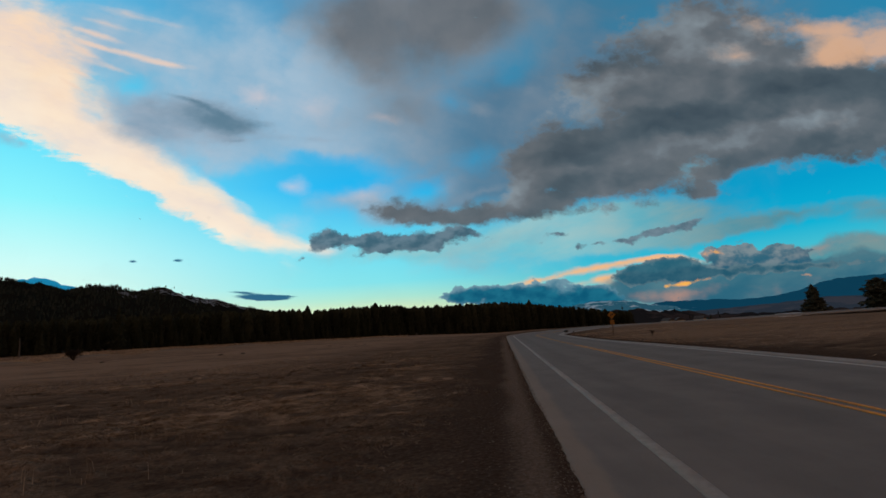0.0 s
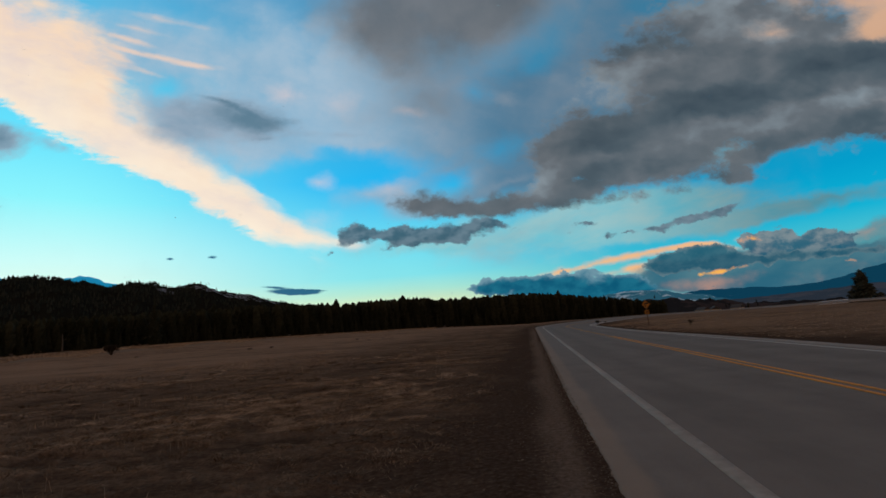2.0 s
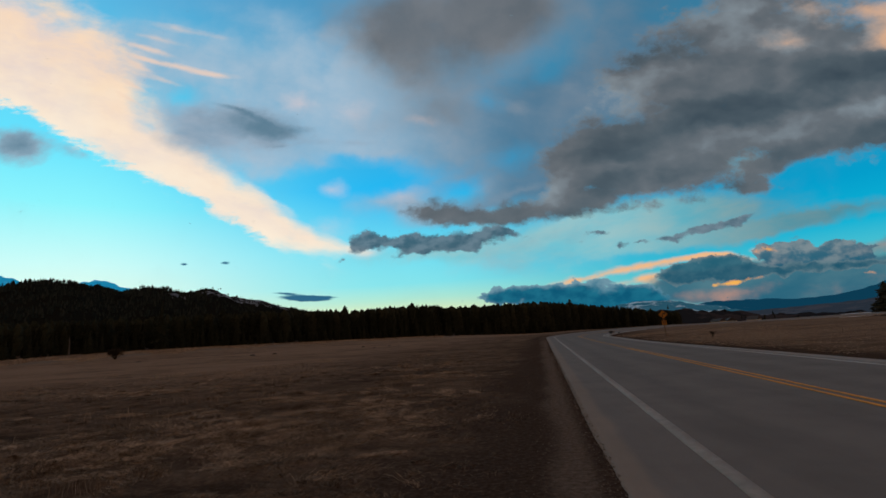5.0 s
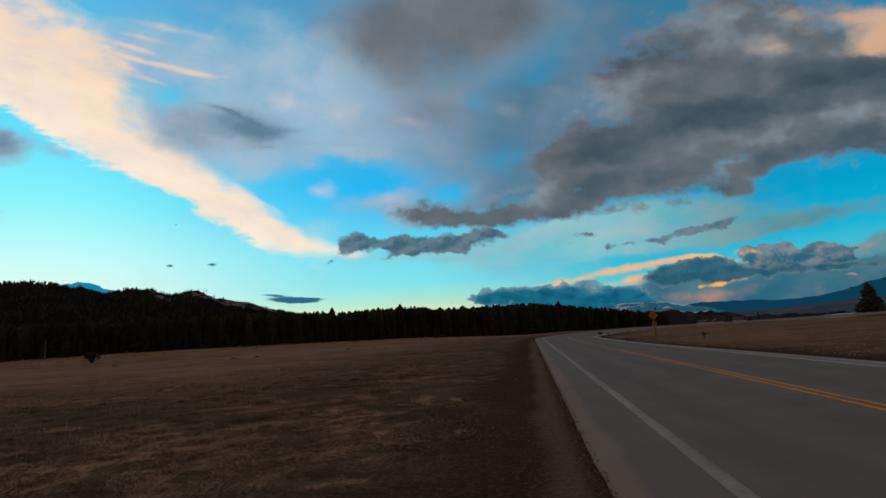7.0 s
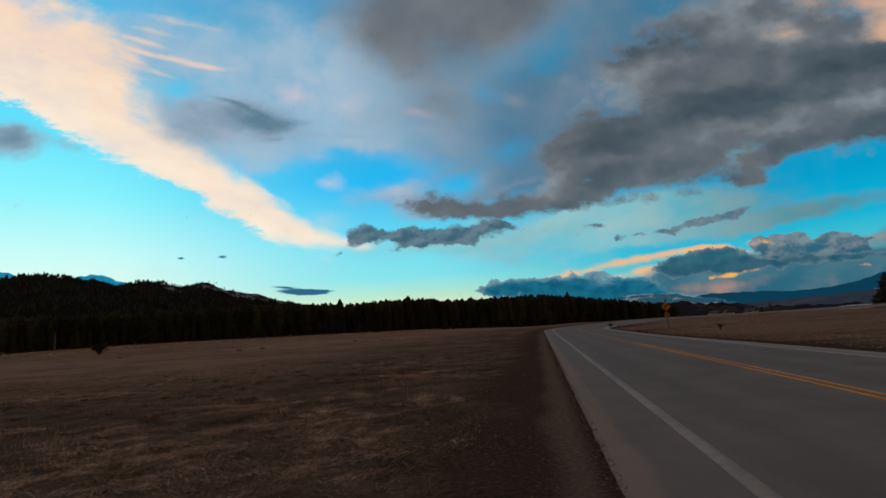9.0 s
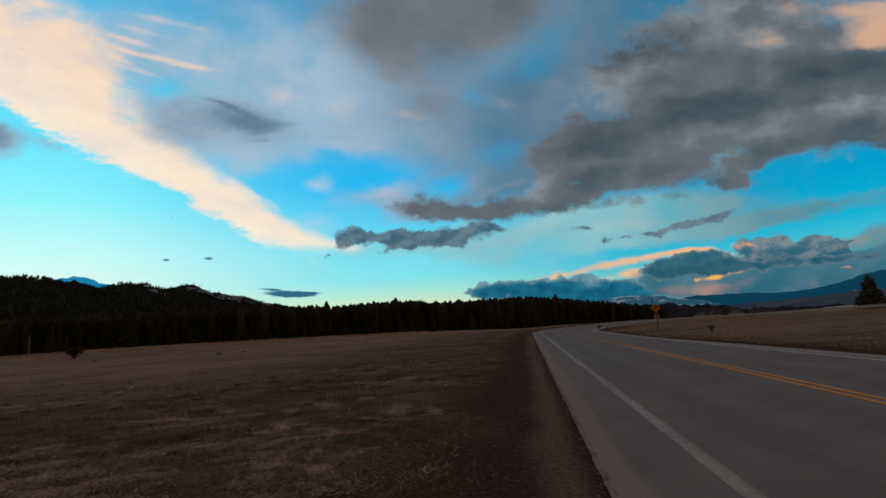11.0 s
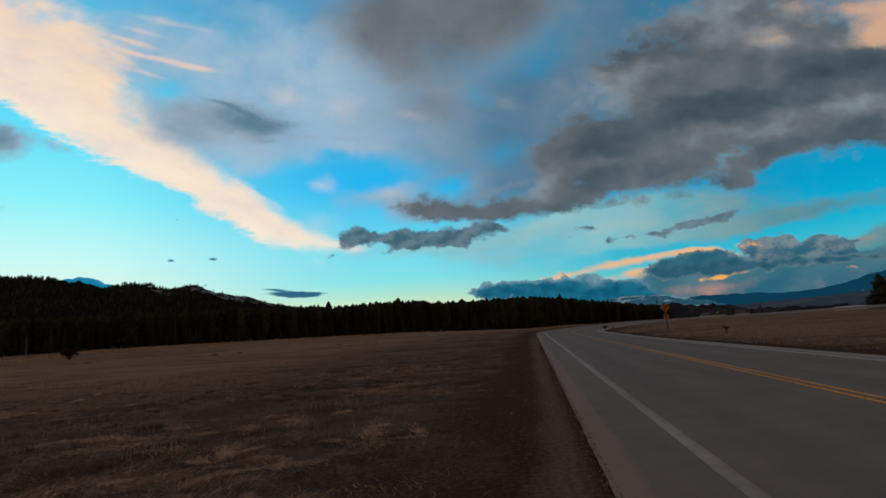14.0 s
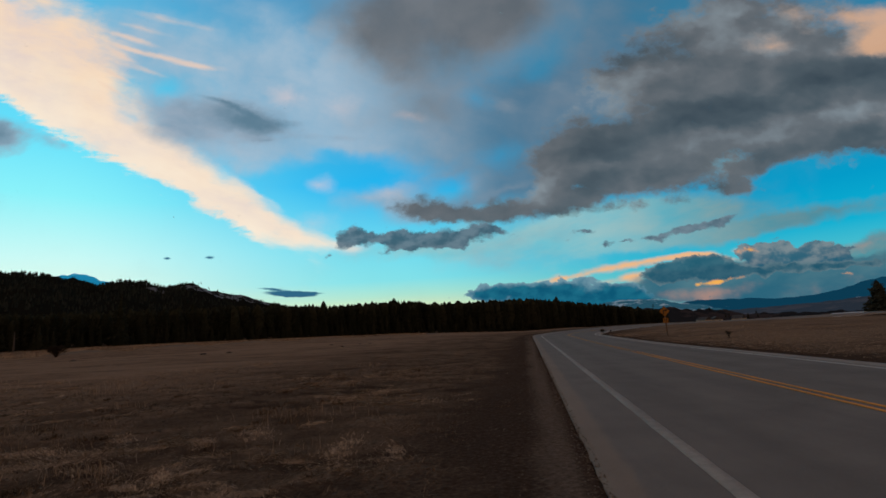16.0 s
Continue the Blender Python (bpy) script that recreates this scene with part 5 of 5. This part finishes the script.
def hill_material():
    """Dark wooded slope; old snow lies in flecks on its open tops."""
    m, t, b = material("wooded_hill")
    L, N = t.links.new, t.nodes.new
    tc, n, add = N("ShaderNodeTexCoord"), N("ShaderNodeTexNoise"), N("ShaderNodeMath")
    L(tc.outputs["Object"], n.inputs["Vector"])
    n.inputs["Scale"].default_value, n.inputs["Detail"].default_value, n.inputs["Roughness"].default_value = 0.07, 8.0, 0.7
    add.operation = "ADD"
    add.use_clamp = True
    best = None
    for az, r, size in ((-27.0, 640, 190.0), (-36.0, 735, 60.0), (-45.0, 745, 90.0)):
        d, k = N("ShaderNodeVectorMath"), N("ShaderNodeMapRange")
        d.operation = "DISTANCE"
        x, y = polar(az, r)
        L(tc.outputs["Object"], d.inputs[0])
        d.inputs[1].default_value = (x, y, 85.0)
        for key, v in (("From Min", size), ("From Max", size * 0.4), ("To Min", 0.0), ("To Max", 1.0)):
            k.inputs[key].default_value = v
        L(d.outputs["Value"], k.inputs["Value"])
        if best is None:
            best = k.outputs[0]
        else:
            mx = N("ShaderNodeMath")
            mx.operation = "MAXIMUM"
            L(best, mx.inputs[0])
            L(k.outputs[0], mx.inputs[1])
            best = mx.outputs[0]
    mul = N("ShaderNodeMath")
    mul.operation = "MULTIPLY"
    L(best, mul.inputs[0])
    mul.inputs[1].default_value = 0.45
    L(mul.outputs[0], add.inputs[0])
    L(n.outputs["Fac"], add.inputs[1])
    r = N("ShaderNodeValToRGB")
    e = r.color_ramp.elements
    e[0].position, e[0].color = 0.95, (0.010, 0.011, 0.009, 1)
    e[1].position, e[1].color = 1.0, (0.20, 0.23, 0.27, 1)
    L(add.outputs[0], r.inputs[0])
    L(r.outputs[0], b.inputs["Base Color"])
    b.inputs["Roughness"].default_value = 0.95
    b.inputs["Specular IOR Level"].default_value = 0.0
    return m


M_HILL = hill_material()


HILL_CREST = profile([(-60, 6.6), (-48.3, 7.1), (-46.9, 7.6), (-45.3, 7.84), (-43.6, 7.95), (-42.4, 7.85), (-40.5, 7.3), (-38.7, 6.82), (-37.7, 7.15), (-36.2, 7.41), (-34.7, 7.08), (-32.9, 6.44), (-31.5, 6.87), (-30.7, 6.91), (-28.7, 6.28), (-26.4, 5.55), (-24.6, 4.96), (-21.5, 4.3), (-17, 3.4), (-13, 2.4), (-9, 1.2)])


def HILL_TOP(az):
    return HILL_CREST(az) - (0.42 - 0.26 * smooth(az, -31.5, -29.8) * (1 - smooth(az, -24.5, -22)))
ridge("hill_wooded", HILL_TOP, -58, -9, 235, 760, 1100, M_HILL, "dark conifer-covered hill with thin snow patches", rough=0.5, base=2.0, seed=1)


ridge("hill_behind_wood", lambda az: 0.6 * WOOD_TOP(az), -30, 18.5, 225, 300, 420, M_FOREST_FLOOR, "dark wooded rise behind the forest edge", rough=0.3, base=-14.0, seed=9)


def build_hill_wood():
    rng = random.Random(12)
    base = ([(1, 0, 0.08), (0.3, 0.95, 0.1), (-0.8, 0.6, 0.07), (-0.8, -0.6, 0.12), (0.3, -0.95, 0.08), (0.1, 0.05, 4.6),
             (0.75, 0.4, 1.6), (-0.5, 0.7, 1.7), (-0.1, -0.85, 1.6)],
            [(0, 1, 5), (1, 2, 5), (2, 3, 5), (3, 4, 5), (4, 0, 5), (6, 7, 5), (7, 8, 5), (8, 6, 5)])
    places = []
    for i in range(17000):
        az = rng.uniform(-57, -11)
        t = rng.uniform(0, 1) ** 0.5
        r = 250 + 512 * t
        bare = (-31.0 < az < -22.5 and t > 0.34 and rng.random() < 0.9) or (-38 < az < -34 and t > 0.86 and rng.random() < 0.6)
        if bare or (-50 < az < -45 and t > 0.9 and rng.random() < 0.5):
            continue
        x, y = polar(az, r)
        z = ridge_z(HILL_TOP, az, r, 235, 760, 1100, 2.0, 0.5, 1) - 1.0
        places.append((x, y, z, rng.uniform(0.55, 1.0) * (0.75 if t > 0.93 else 1.0) * (0.6 if -31 < az < -22.5 and t > 0.34 else 1.0), rng.uniform(0, 6.28)))
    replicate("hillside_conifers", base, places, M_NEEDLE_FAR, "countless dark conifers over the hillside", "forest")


build_hill_wood()


# emission and bluish tints here are haze painted into the materials
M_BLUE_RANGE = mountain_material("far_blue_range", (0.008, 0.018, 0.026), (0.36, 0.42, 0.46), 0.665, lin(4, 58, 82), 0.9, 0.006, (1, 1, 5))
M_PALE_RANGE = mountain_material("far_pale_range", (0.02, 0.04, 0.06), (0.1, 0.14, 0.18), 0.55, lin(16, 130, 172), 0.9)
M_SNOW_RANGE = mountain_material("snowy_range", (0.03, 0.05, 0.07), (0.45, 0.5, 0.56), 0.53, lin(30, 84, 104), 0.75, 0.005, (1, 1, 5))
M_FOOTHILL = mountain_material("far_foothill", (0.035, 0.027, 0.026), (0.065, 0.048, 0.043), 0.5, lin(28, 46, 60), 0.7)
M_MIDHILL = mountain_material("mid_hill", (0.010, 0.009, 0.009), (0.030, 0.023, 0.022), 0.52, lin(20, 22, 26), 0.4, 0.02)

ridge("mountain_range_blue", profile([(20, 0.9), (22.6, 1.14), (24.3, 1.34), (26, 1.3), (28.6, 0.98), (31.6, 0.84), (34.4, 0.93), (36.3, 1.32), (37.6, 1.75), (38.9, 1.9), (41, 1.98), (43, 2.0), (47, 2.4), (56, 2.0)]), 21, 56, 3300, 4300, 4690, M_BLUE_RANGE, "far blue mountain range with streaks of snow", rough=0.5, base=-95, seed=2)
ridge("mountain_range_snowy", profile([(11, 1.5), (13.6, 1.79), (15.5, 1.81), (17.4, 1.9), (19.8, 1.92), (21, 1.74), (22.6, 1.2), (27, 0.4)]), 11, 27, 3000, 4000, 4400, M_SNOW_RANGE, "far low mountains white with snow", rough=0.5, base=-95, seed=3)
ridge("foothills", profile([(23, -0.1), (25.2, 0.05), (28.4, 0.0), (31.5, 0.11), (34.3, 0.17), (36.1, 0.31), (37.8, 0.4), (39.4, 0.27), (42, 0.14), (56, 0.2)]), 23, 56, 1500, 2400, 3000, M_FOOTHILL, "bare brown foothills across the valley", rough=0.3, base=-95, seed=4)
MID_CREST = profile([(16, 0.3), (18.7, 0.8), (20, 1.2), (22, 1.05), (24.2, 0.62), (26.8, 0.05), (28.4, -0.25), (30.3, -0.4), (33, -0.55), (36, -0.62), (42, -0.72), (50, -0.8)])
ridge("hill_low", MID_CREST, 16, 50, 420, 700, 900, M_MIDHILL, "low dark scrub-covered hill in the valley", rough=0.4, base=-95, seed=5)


def build_valley_trees():
    rng = random.Random(44)
    base = conifer_mesh(36, 6.0, 1.9, 0.05, 8, 6, 0.3)[1]
    places = []
    for i in range(46):
        az = rng.choice((rng.uniform(19, 31), rng.uniform(25.5, 28.5), rng.uniform(30, 46)))
        r = rng.uniform(560, 700)
        x, y = polar(az, r)
        z = ridge_z(MID_CREST, az, r, 420, 700, 900, -95, 0.4, 5) - 0.8
        places.append((x, y, z, rng.uniform(0.5, 1.15), rng.uniform(0, 6.28)))
    replicate("valley_conifers", base, places, M_NEEDLE, "scattered dark conifers on the low valley hill", "trees")


build_valley_trees()
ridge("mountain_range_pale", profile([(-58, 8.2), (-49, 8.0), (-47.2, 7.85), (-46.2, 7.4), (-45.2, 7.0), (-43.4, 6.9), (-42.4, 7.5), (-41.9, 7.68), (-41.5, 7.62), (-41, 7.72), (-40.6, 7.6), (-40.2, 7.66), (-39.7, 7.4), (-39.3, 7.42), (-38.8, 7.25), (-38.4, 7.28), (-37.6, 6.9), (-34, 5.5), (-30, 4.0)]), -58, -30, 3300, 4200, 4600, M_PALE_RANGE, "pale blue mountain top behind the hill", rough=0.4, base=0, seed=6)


# ---- things ----
def box(bm, sx, sy, sz, x=0.0, y=0.0, z=0.0, turn=None, bevel=0.0):
    geo = bmesh.ops.create_cube(bm, size=1.0)
    m = Matrix.Translation((x, y, z)) @ (turn or Matrix.Identity(4)) @ Matrix.Diagonal((sx, sy, sz, 1))
    bmesh.ops.transform(bm, matrix=m, verts=geo["verts"])
    if bevel:
        edges = {e for v in geo["verts"] for e in v.link_edges}
        bmesh.ops.bevel(bm, geom=list(edges), offset=bevel, segments=2, profile=0.5, affect="EDGES")


def plate(outline, thick, y=0.0):
    """A flat plate in the x-z plane from a convex outline, y its front."""
    bm = bmesh.new()
    a = [bm.verts.new((x, y, z)) for x, z in outline]
    b = [bm.verts.new((x, y + thick, z)) for x, z in outline]
    bm.faces.new(a)
    bm.faces.new(b[::-1])
    for i in range(len(a)):
        j = (i + 1) % len(a)
        bm.faces.new((a[j], a[i], b[i], b[j]))
    bmesh.ops.recalc_face_normals(bm, faces=bm.faces)
    return bm


def rounded_diamond(half, corner=0.05):
    pts = []
    for k in range(4):
        a = math.pi / 2 * k
        cx, cz = (half - corner * 1.41) * math.cos(a), (half - corner * 1.41) * math.sin(a)
        for j in range(5):
            b = a - math.pi / 4 + math.pi / 2 * j / 4
            pts.append((cx + corner * math.cos(b), cz + corner * math.sin(b)))
    return pts


def build_sign():
    x, y = 19.06, 57.0
    sign = thing("road_sign", x, y, ground_at(x, y), -4)
    bm = bmesh.new()
    box(bm, 0.10, 0.10, 2.9, 0, 0.06, 1.35, bevel=0.008)
    part("post", bm, M_POST, sign, "brown weathered wooden post")
    zc = 2.28
    panel = part("panel", bm=plate([(px, zc + pz) for px, pz in rounded_diamond(0.48)], 0.006), mat=M_SIGN_YELLOW, parent=sign, label="yellow diamond panel")
    inner = [(px * 0.93, zc + pz * 0.93) for px, pz in rounded_diamond(0.48)]
    rim = bmesh.new()
    outer = [(px * 0.97, zc + pz * 0.97) for px, pz in rounded_diamond(0.48)]
    n = len(outer)
    ov = [rim.verts.new((p[0], -0.003, p[1])) for p in outer]
    iv = [rim.verts.new((p[0], -0.003, p[1])) for p in inner]
    for k in range(n):
        j = (k + 1) % n
        rim.faces.new((ov[k], ov[j], iv[j], iv[k]))
    part("border", rim, M_SIGN_BLACK, panel, "thin black border")
    bm = bmesh.new()
    box(bm, 0.10, 0.004, 0.35, -0.09, -0.004, zc - 0.10)
    box(bm, 0.26, 0.004, 0.10, 0.0, -0.004, zc + 0.09)
    a = [bm.verts.new(v) for v in ((0.10, -0.006, zc + 0.23), (0.10, -0.006, zc - 0.05), (0.30, -0.006, zc + 0.09))]
    bm.faces.new(a)
    part("arrow", bm, M_SIGN_BLACK, panel, "black right-turn arrow")
    plaque = part("plaque", plate([(-0.23, 1.18), (0.23, 1.18), (0.23, 1.64), (-0.23, 1.64)], 0.005), M_SIGN_YELLOW, sign, "small yellow square plaque")
    for dx in (-0.08, 0.08):
        bm = bmesh.new()
        box(bm, 0.10, 0.004, 0.20, dx, -0.004, 1.47)
        part("digit_bar", bm, M_SIGN_BLACK, plaque)
    bm = bmesh.new()
    box(bm, 0.26, 0.004, 0.06, 0, -0.004, 1.27)
    part("word_bar", bm, M_SIGN_BLACK, plaque)
    for dz in (1.95, 2.6):
        bm = bmesh.new()
        bmesh.ops.create_cone(bm, cap_ends=True, segments=8, radius1=0.02, radius2=0.016, depth=0.016, matrix=pose(0, -0.008, dz, 90, 0, 0))
        part("bolt", bm, M_POST, panel)
    tagged(sign, "yellow diamond right-turn warning sign with plaque on post", "road sign")


build_sign()


def shrub_mesh(seed, height, spread, stems, stalk=0.0):
    rng = random.Random(seed)
    v, f = [], []

    def twig(p, d, ln, rad, depth):
        q = p + d * ln
        side = d.cross(Vector((0.3, 0.5, 1))).normalized()
        up = d.cross(side).normalized()
        b = len(v)
        for c, rr in ((p, rad), (q, rad * 0.55)):
            for k in range(3):
                a = 2.094 * k
                v.append(tuple(c + side * (rr * math.cos(a)) + up * (rr * math.sin(a))))
        for k in range(3):
            j = (k + 1) % 3
            f.append((b + k, b + j, b + 3 + j, b + 3 + k))
        if depth == 0:
            for _ in range(3):
                o = q - d * (ln * rng.uniform(0, 0.7))
                e = Vector((rng.uniform(-1, 1), rng.uniform(-1, 1), rng.uniform(-0.4, 1))).normalized() * height * rng.uniform(0.03, 0.07)
                g = e.cross(Vector((rng.uniform(-1, 1), rng.uniform(-1, 1), rng.uniform(-1, 1)))).normalized() * height * 0.025
                b = len(v)
                v.extend([tuple(o), tuple(o + e * 0.6 + g), tuple(o + e * 1.3), tuple(o + e * 0.6 - g)])
                f.append((b, b + 1, b + 2, b + 3))
            return
        for _ in range(rng.randint(3, 4)):
            nd = (d + Vector((rng.uniform(-1, 1), rng.uniform(-1, 1), rng.uniform(-0.2, 0.8))) * 0.75).normalized()
            twig(p + d * ln * rng.uniform(0.5, 1.0), nd, ln * rng.uniform(0.55, 0.8), rad * 0.55, depth - 1)

    for k in range(stems):
        a = 6.283 * k / stems + rng.uniform(-0.4, 0.4)
        u = spread * rng.uniform(0.15, 1.0)
        d = Vector((math.cos(a) * u, math.sin(a) * u, 1)).normalized()
        twig(Vector((math.cos(a) * 0.03, math.sin(a) * 0.03, -0.05)), d, height * (0.36 + stalk), 0.022 * height, 3)
    return v, f


def shrub(x, y, height, spread, stems, seed, label, stalk=0.0):
    v, f = shrub_mesh(seed, height, spread, stems, stalk)
    ob = mesh_object("shrub", v, f, M_SHRUB, False)
    ob.matrix_basis = pose(x, y, ground_at(x, y), 0, 0, seed * 33)
    return tagged(ob, label, "shrub")


shrub(-62.1, 79.9, 2.3, 0.9, 20, 3, "leafless dark bush standing at the field's far side")
shrub(18.4, 44.7, 0.56, 0.25, 4, 4, "small dead weed bush on the road verge", 0.12)
shrub(19.4, 81.5, 0.8, 0.9, 9, 6, "low dark bush inside the road's bend")
shrub(21.2, 84, 0.4, 0.9, 5, 7, "low dark bush inside the road's bend")


for wx, wy, wh, seed in ((17.6, 48.3, 0.16, 8), (18.4, 47.4, 0.14, 9), (17.9, 46.2, 0.13, 10)):
    shrub(wx, wy, wh, 2.6, 24, seed, "low dark dead weeds beside the road sign")


def stone(x, y, size, seed, label):
    bm = bmesh.new()
    bmesh.ops.create_icosphere(bm, subdivisions=3, radius=1.0)
    for vert in bm.verts:
        n = noise.noise(vert.co * 1.4 + Vector((seed, 0, 0))) * 0.35 + noise.noise(vert.co * 3.7) * 0.12
        vert.co = vert.co * (1 + n)
        vert.co.z = max(vert.co.z, -0.4)
    bmesh.ops.scale(bm, vec=(size, size * 0.8, size * 0.34), verts=bm.verts)
    me = bpy.data.meshes.new("stone")
    bm.to_mesh(me)
    bm.free()
    me.materials.append(M_ROCK)
    ob = new("stone", me)
    ob.matrix_basis = pose(x, y, ground_at(x, y) + size * 0.12, 0, 0, seed * 50)
    return tagged(ob, label, "stone", "field stones")


stone(-47.0, 65.5, 0.32, 1, "dark field stone lying in dry grass")
for sx, sy, size, seed in ((-31.3, 66.2, 0.40, 2), (-28.8, 67.5, 0.32, 3), (-19.2, 77.6, 0.24, 4), (-15.5, 69.7, 0.2, 5), (-14.8, 76.1, 0.22, 6), (-13.3, 75.6, 0.2, 7)):
    stone(sx, sy, size, seed, "flat dark field stone lying in dry grass")


def build_snag():
    az, r = -41.7, 133.0
    x, y = polar(az, r)
    bm = bmesh.new()
    segs, sides = 7, 8
    rings = []
    for i in range(segs + 1):
        t = i / segs
        rr = 0.20 * (1 - 0.65 * t)
        ox = 0.10 * math.sin(t * 3)
        rings.append([bm.verts.new((ox + rr * math.cos(6.283 * k / sides), rr * math.sin(6.283 * k / sides), -0.3 + 4.3 * t)) for k in range(sides)])
    for i in range(segs):
        for k in range(sides):
            j = (k + 1) % sides
            bm.faces.new((rings[i][k], rings[i][j], rings[i + 1][j], rings[i + 1][k]))
    bm.faces.new(rings[-1])
    snag = thing("dead_tree", x, y, ground_at(x, y))
    part("trunk", bm, M_DEADWOOD, snag)
    for k, (h, a, ln) in enumerate(((2.6, 0.6, 0.8), (3.1, 3.4, 0.6), (3.6, 5.0, 0.5))):
        bm = bmesh.new()
        bmesh.ops.create_cone(bm, cap_ends=True, segments=6, radius1=0.05, radius2=0.015, depth=ln,
                              matrix=Matrix.Translation((0.1 + math.cos(a) * ln * 0.4, math.sin(a) * ln * 0.4, h + ln * 0.2)) @ pose(0, 0, 0, 0, 62, math.degrees(a)))
        part("branch", bm, M_DEADWOOD, snag)
    tagged(snag, "bare bleached dead tree trunk at the forest edge", "dead tree")


build_snag()


def house(az, r, w, d, h, turn, label):
    x, y = polar(az, r)
    z = 1.6 + r * math.tan(radians(-1.2))
    hs = thing("house", x, y, z, turn)
    bm = bmesh.new()
    box(bm, w, d, h + 3, 0, 0, h / 2 - 1.5)
    part("wall", bm, M_HOUSE, hs)
    bm = bmesh.new()
    pts = [(-w / 2 - 0.3, h), (w / 2 + 0.3, h), (0, h + w * 0.33)]
    a = [bm.verts.new((px, -d / 2 - 0.3, pz)) for px, pz in pts]
    b = [bm.verts.new((px, d / 2 + 0.3, pz)) for px, pz in pts]
    bm.faces.new(a)
    bm.faces.new(b[::-1])
    for i in range(3):
        j = (i + 1) % 3
        bm.faces.new((a[j], a[i], b[i], b[j]))
    part("roof", bm, M_ROOF, hs, "dark pitched roof")
    for k in (-0.28, 0.28):
        bm = bmesh.new()
        box(bm, 1.0, 0.08, 1.1, k * w, -d / 2 - 0.03, h * 0.55)
        part("window", bm, M_SIGN_BLACK, hs)
    return tagged(hs, label, "house")


house(24.1, 400, 6, 8, 2.6, 20, "small pale far house with dark roof in the valley")
house(25.2, 420, 7, 9, 2.6, -15, "small pale far house with dark roof in the valley")
house(27.2, 430, 8, 7, 2.4, 40, "small pale far shed with dark roof in the valley")

# a strip of old snow beyond the field's brow
bm = bmesh.new()
pts = []
for k in range(24):
    a = 6.283 * k / 24
    rr = 1 + 0.25 * noise.noise(Vector((math.cos(a) * 2, math.sin(a) * 2, 3)))
    pts.append((math.cos(a) * rr, math.sin(a) * rr))
top = [bm.verts.new((px * 5.0, py * 9, 0.6)) for px, py in pts]
low_ring = [bm.verts.new((px * 5.8, py * 14, -1.6)) for px, py in pts]
bm.faces.new(top)
for k in range(24):
    j = (k + 1) % 24
    bm.faces.new((low_ring[k], low_ring[j], top[j], top[k]))
me = bpy.data.meshes.new("snow_patch")
bm.to_mesh(me)
bm.free()
me.materials.append(M_SNOWSTRIP)
snow = new("snow_patch", me)
sx, sy = polar(35.0, 204)
snow.matrix_basis = pose(sx, sy, ground_at(sx, sy) + 0.8, 0, 0, -35)
tagged(snow, "strip of old white snow on the field's brow", "snow", kind="stuff")


# loose grit and small stones along the asphalt's edge
def build_grit():
    rng = random.Random(21)
    base = ([(1, 0, 0), (0.2, 0.9, 0.1), (-0.9, 0.3, -0.1), (-0.3, -0.9, 0), (0.1, 0, 0.7), (0, 0.1, -0.5)],
            [(0, 1, 4), (1, 2, 4), (2, 3, 4), (3, 0, 4), (1, 0, 5), (2, 1, 5), (3, 2, 5), (0, 3, 5)])
    places = []
    for i in range(9000):
        s = 3.0 + 30 * rng.random() ** 1.3
        w = W_LEFT + 0.06 - abs(rng.gauss(0, 1)) * 0.42
        p = road_point(s, w)
        z = ground_at(p[0], p[1]) + (0.006 if w > W_LEFT else -0.004)
        places.append((p[0], p[1], z, 0.005 + 0.017 * rng.random() ** 3, rng.uniform(0, 6.28)))
    replicate("gravel", base, places, M_GRAVEL, "loose grit and small stones beside the asphalt", "gravel")


build_grit()
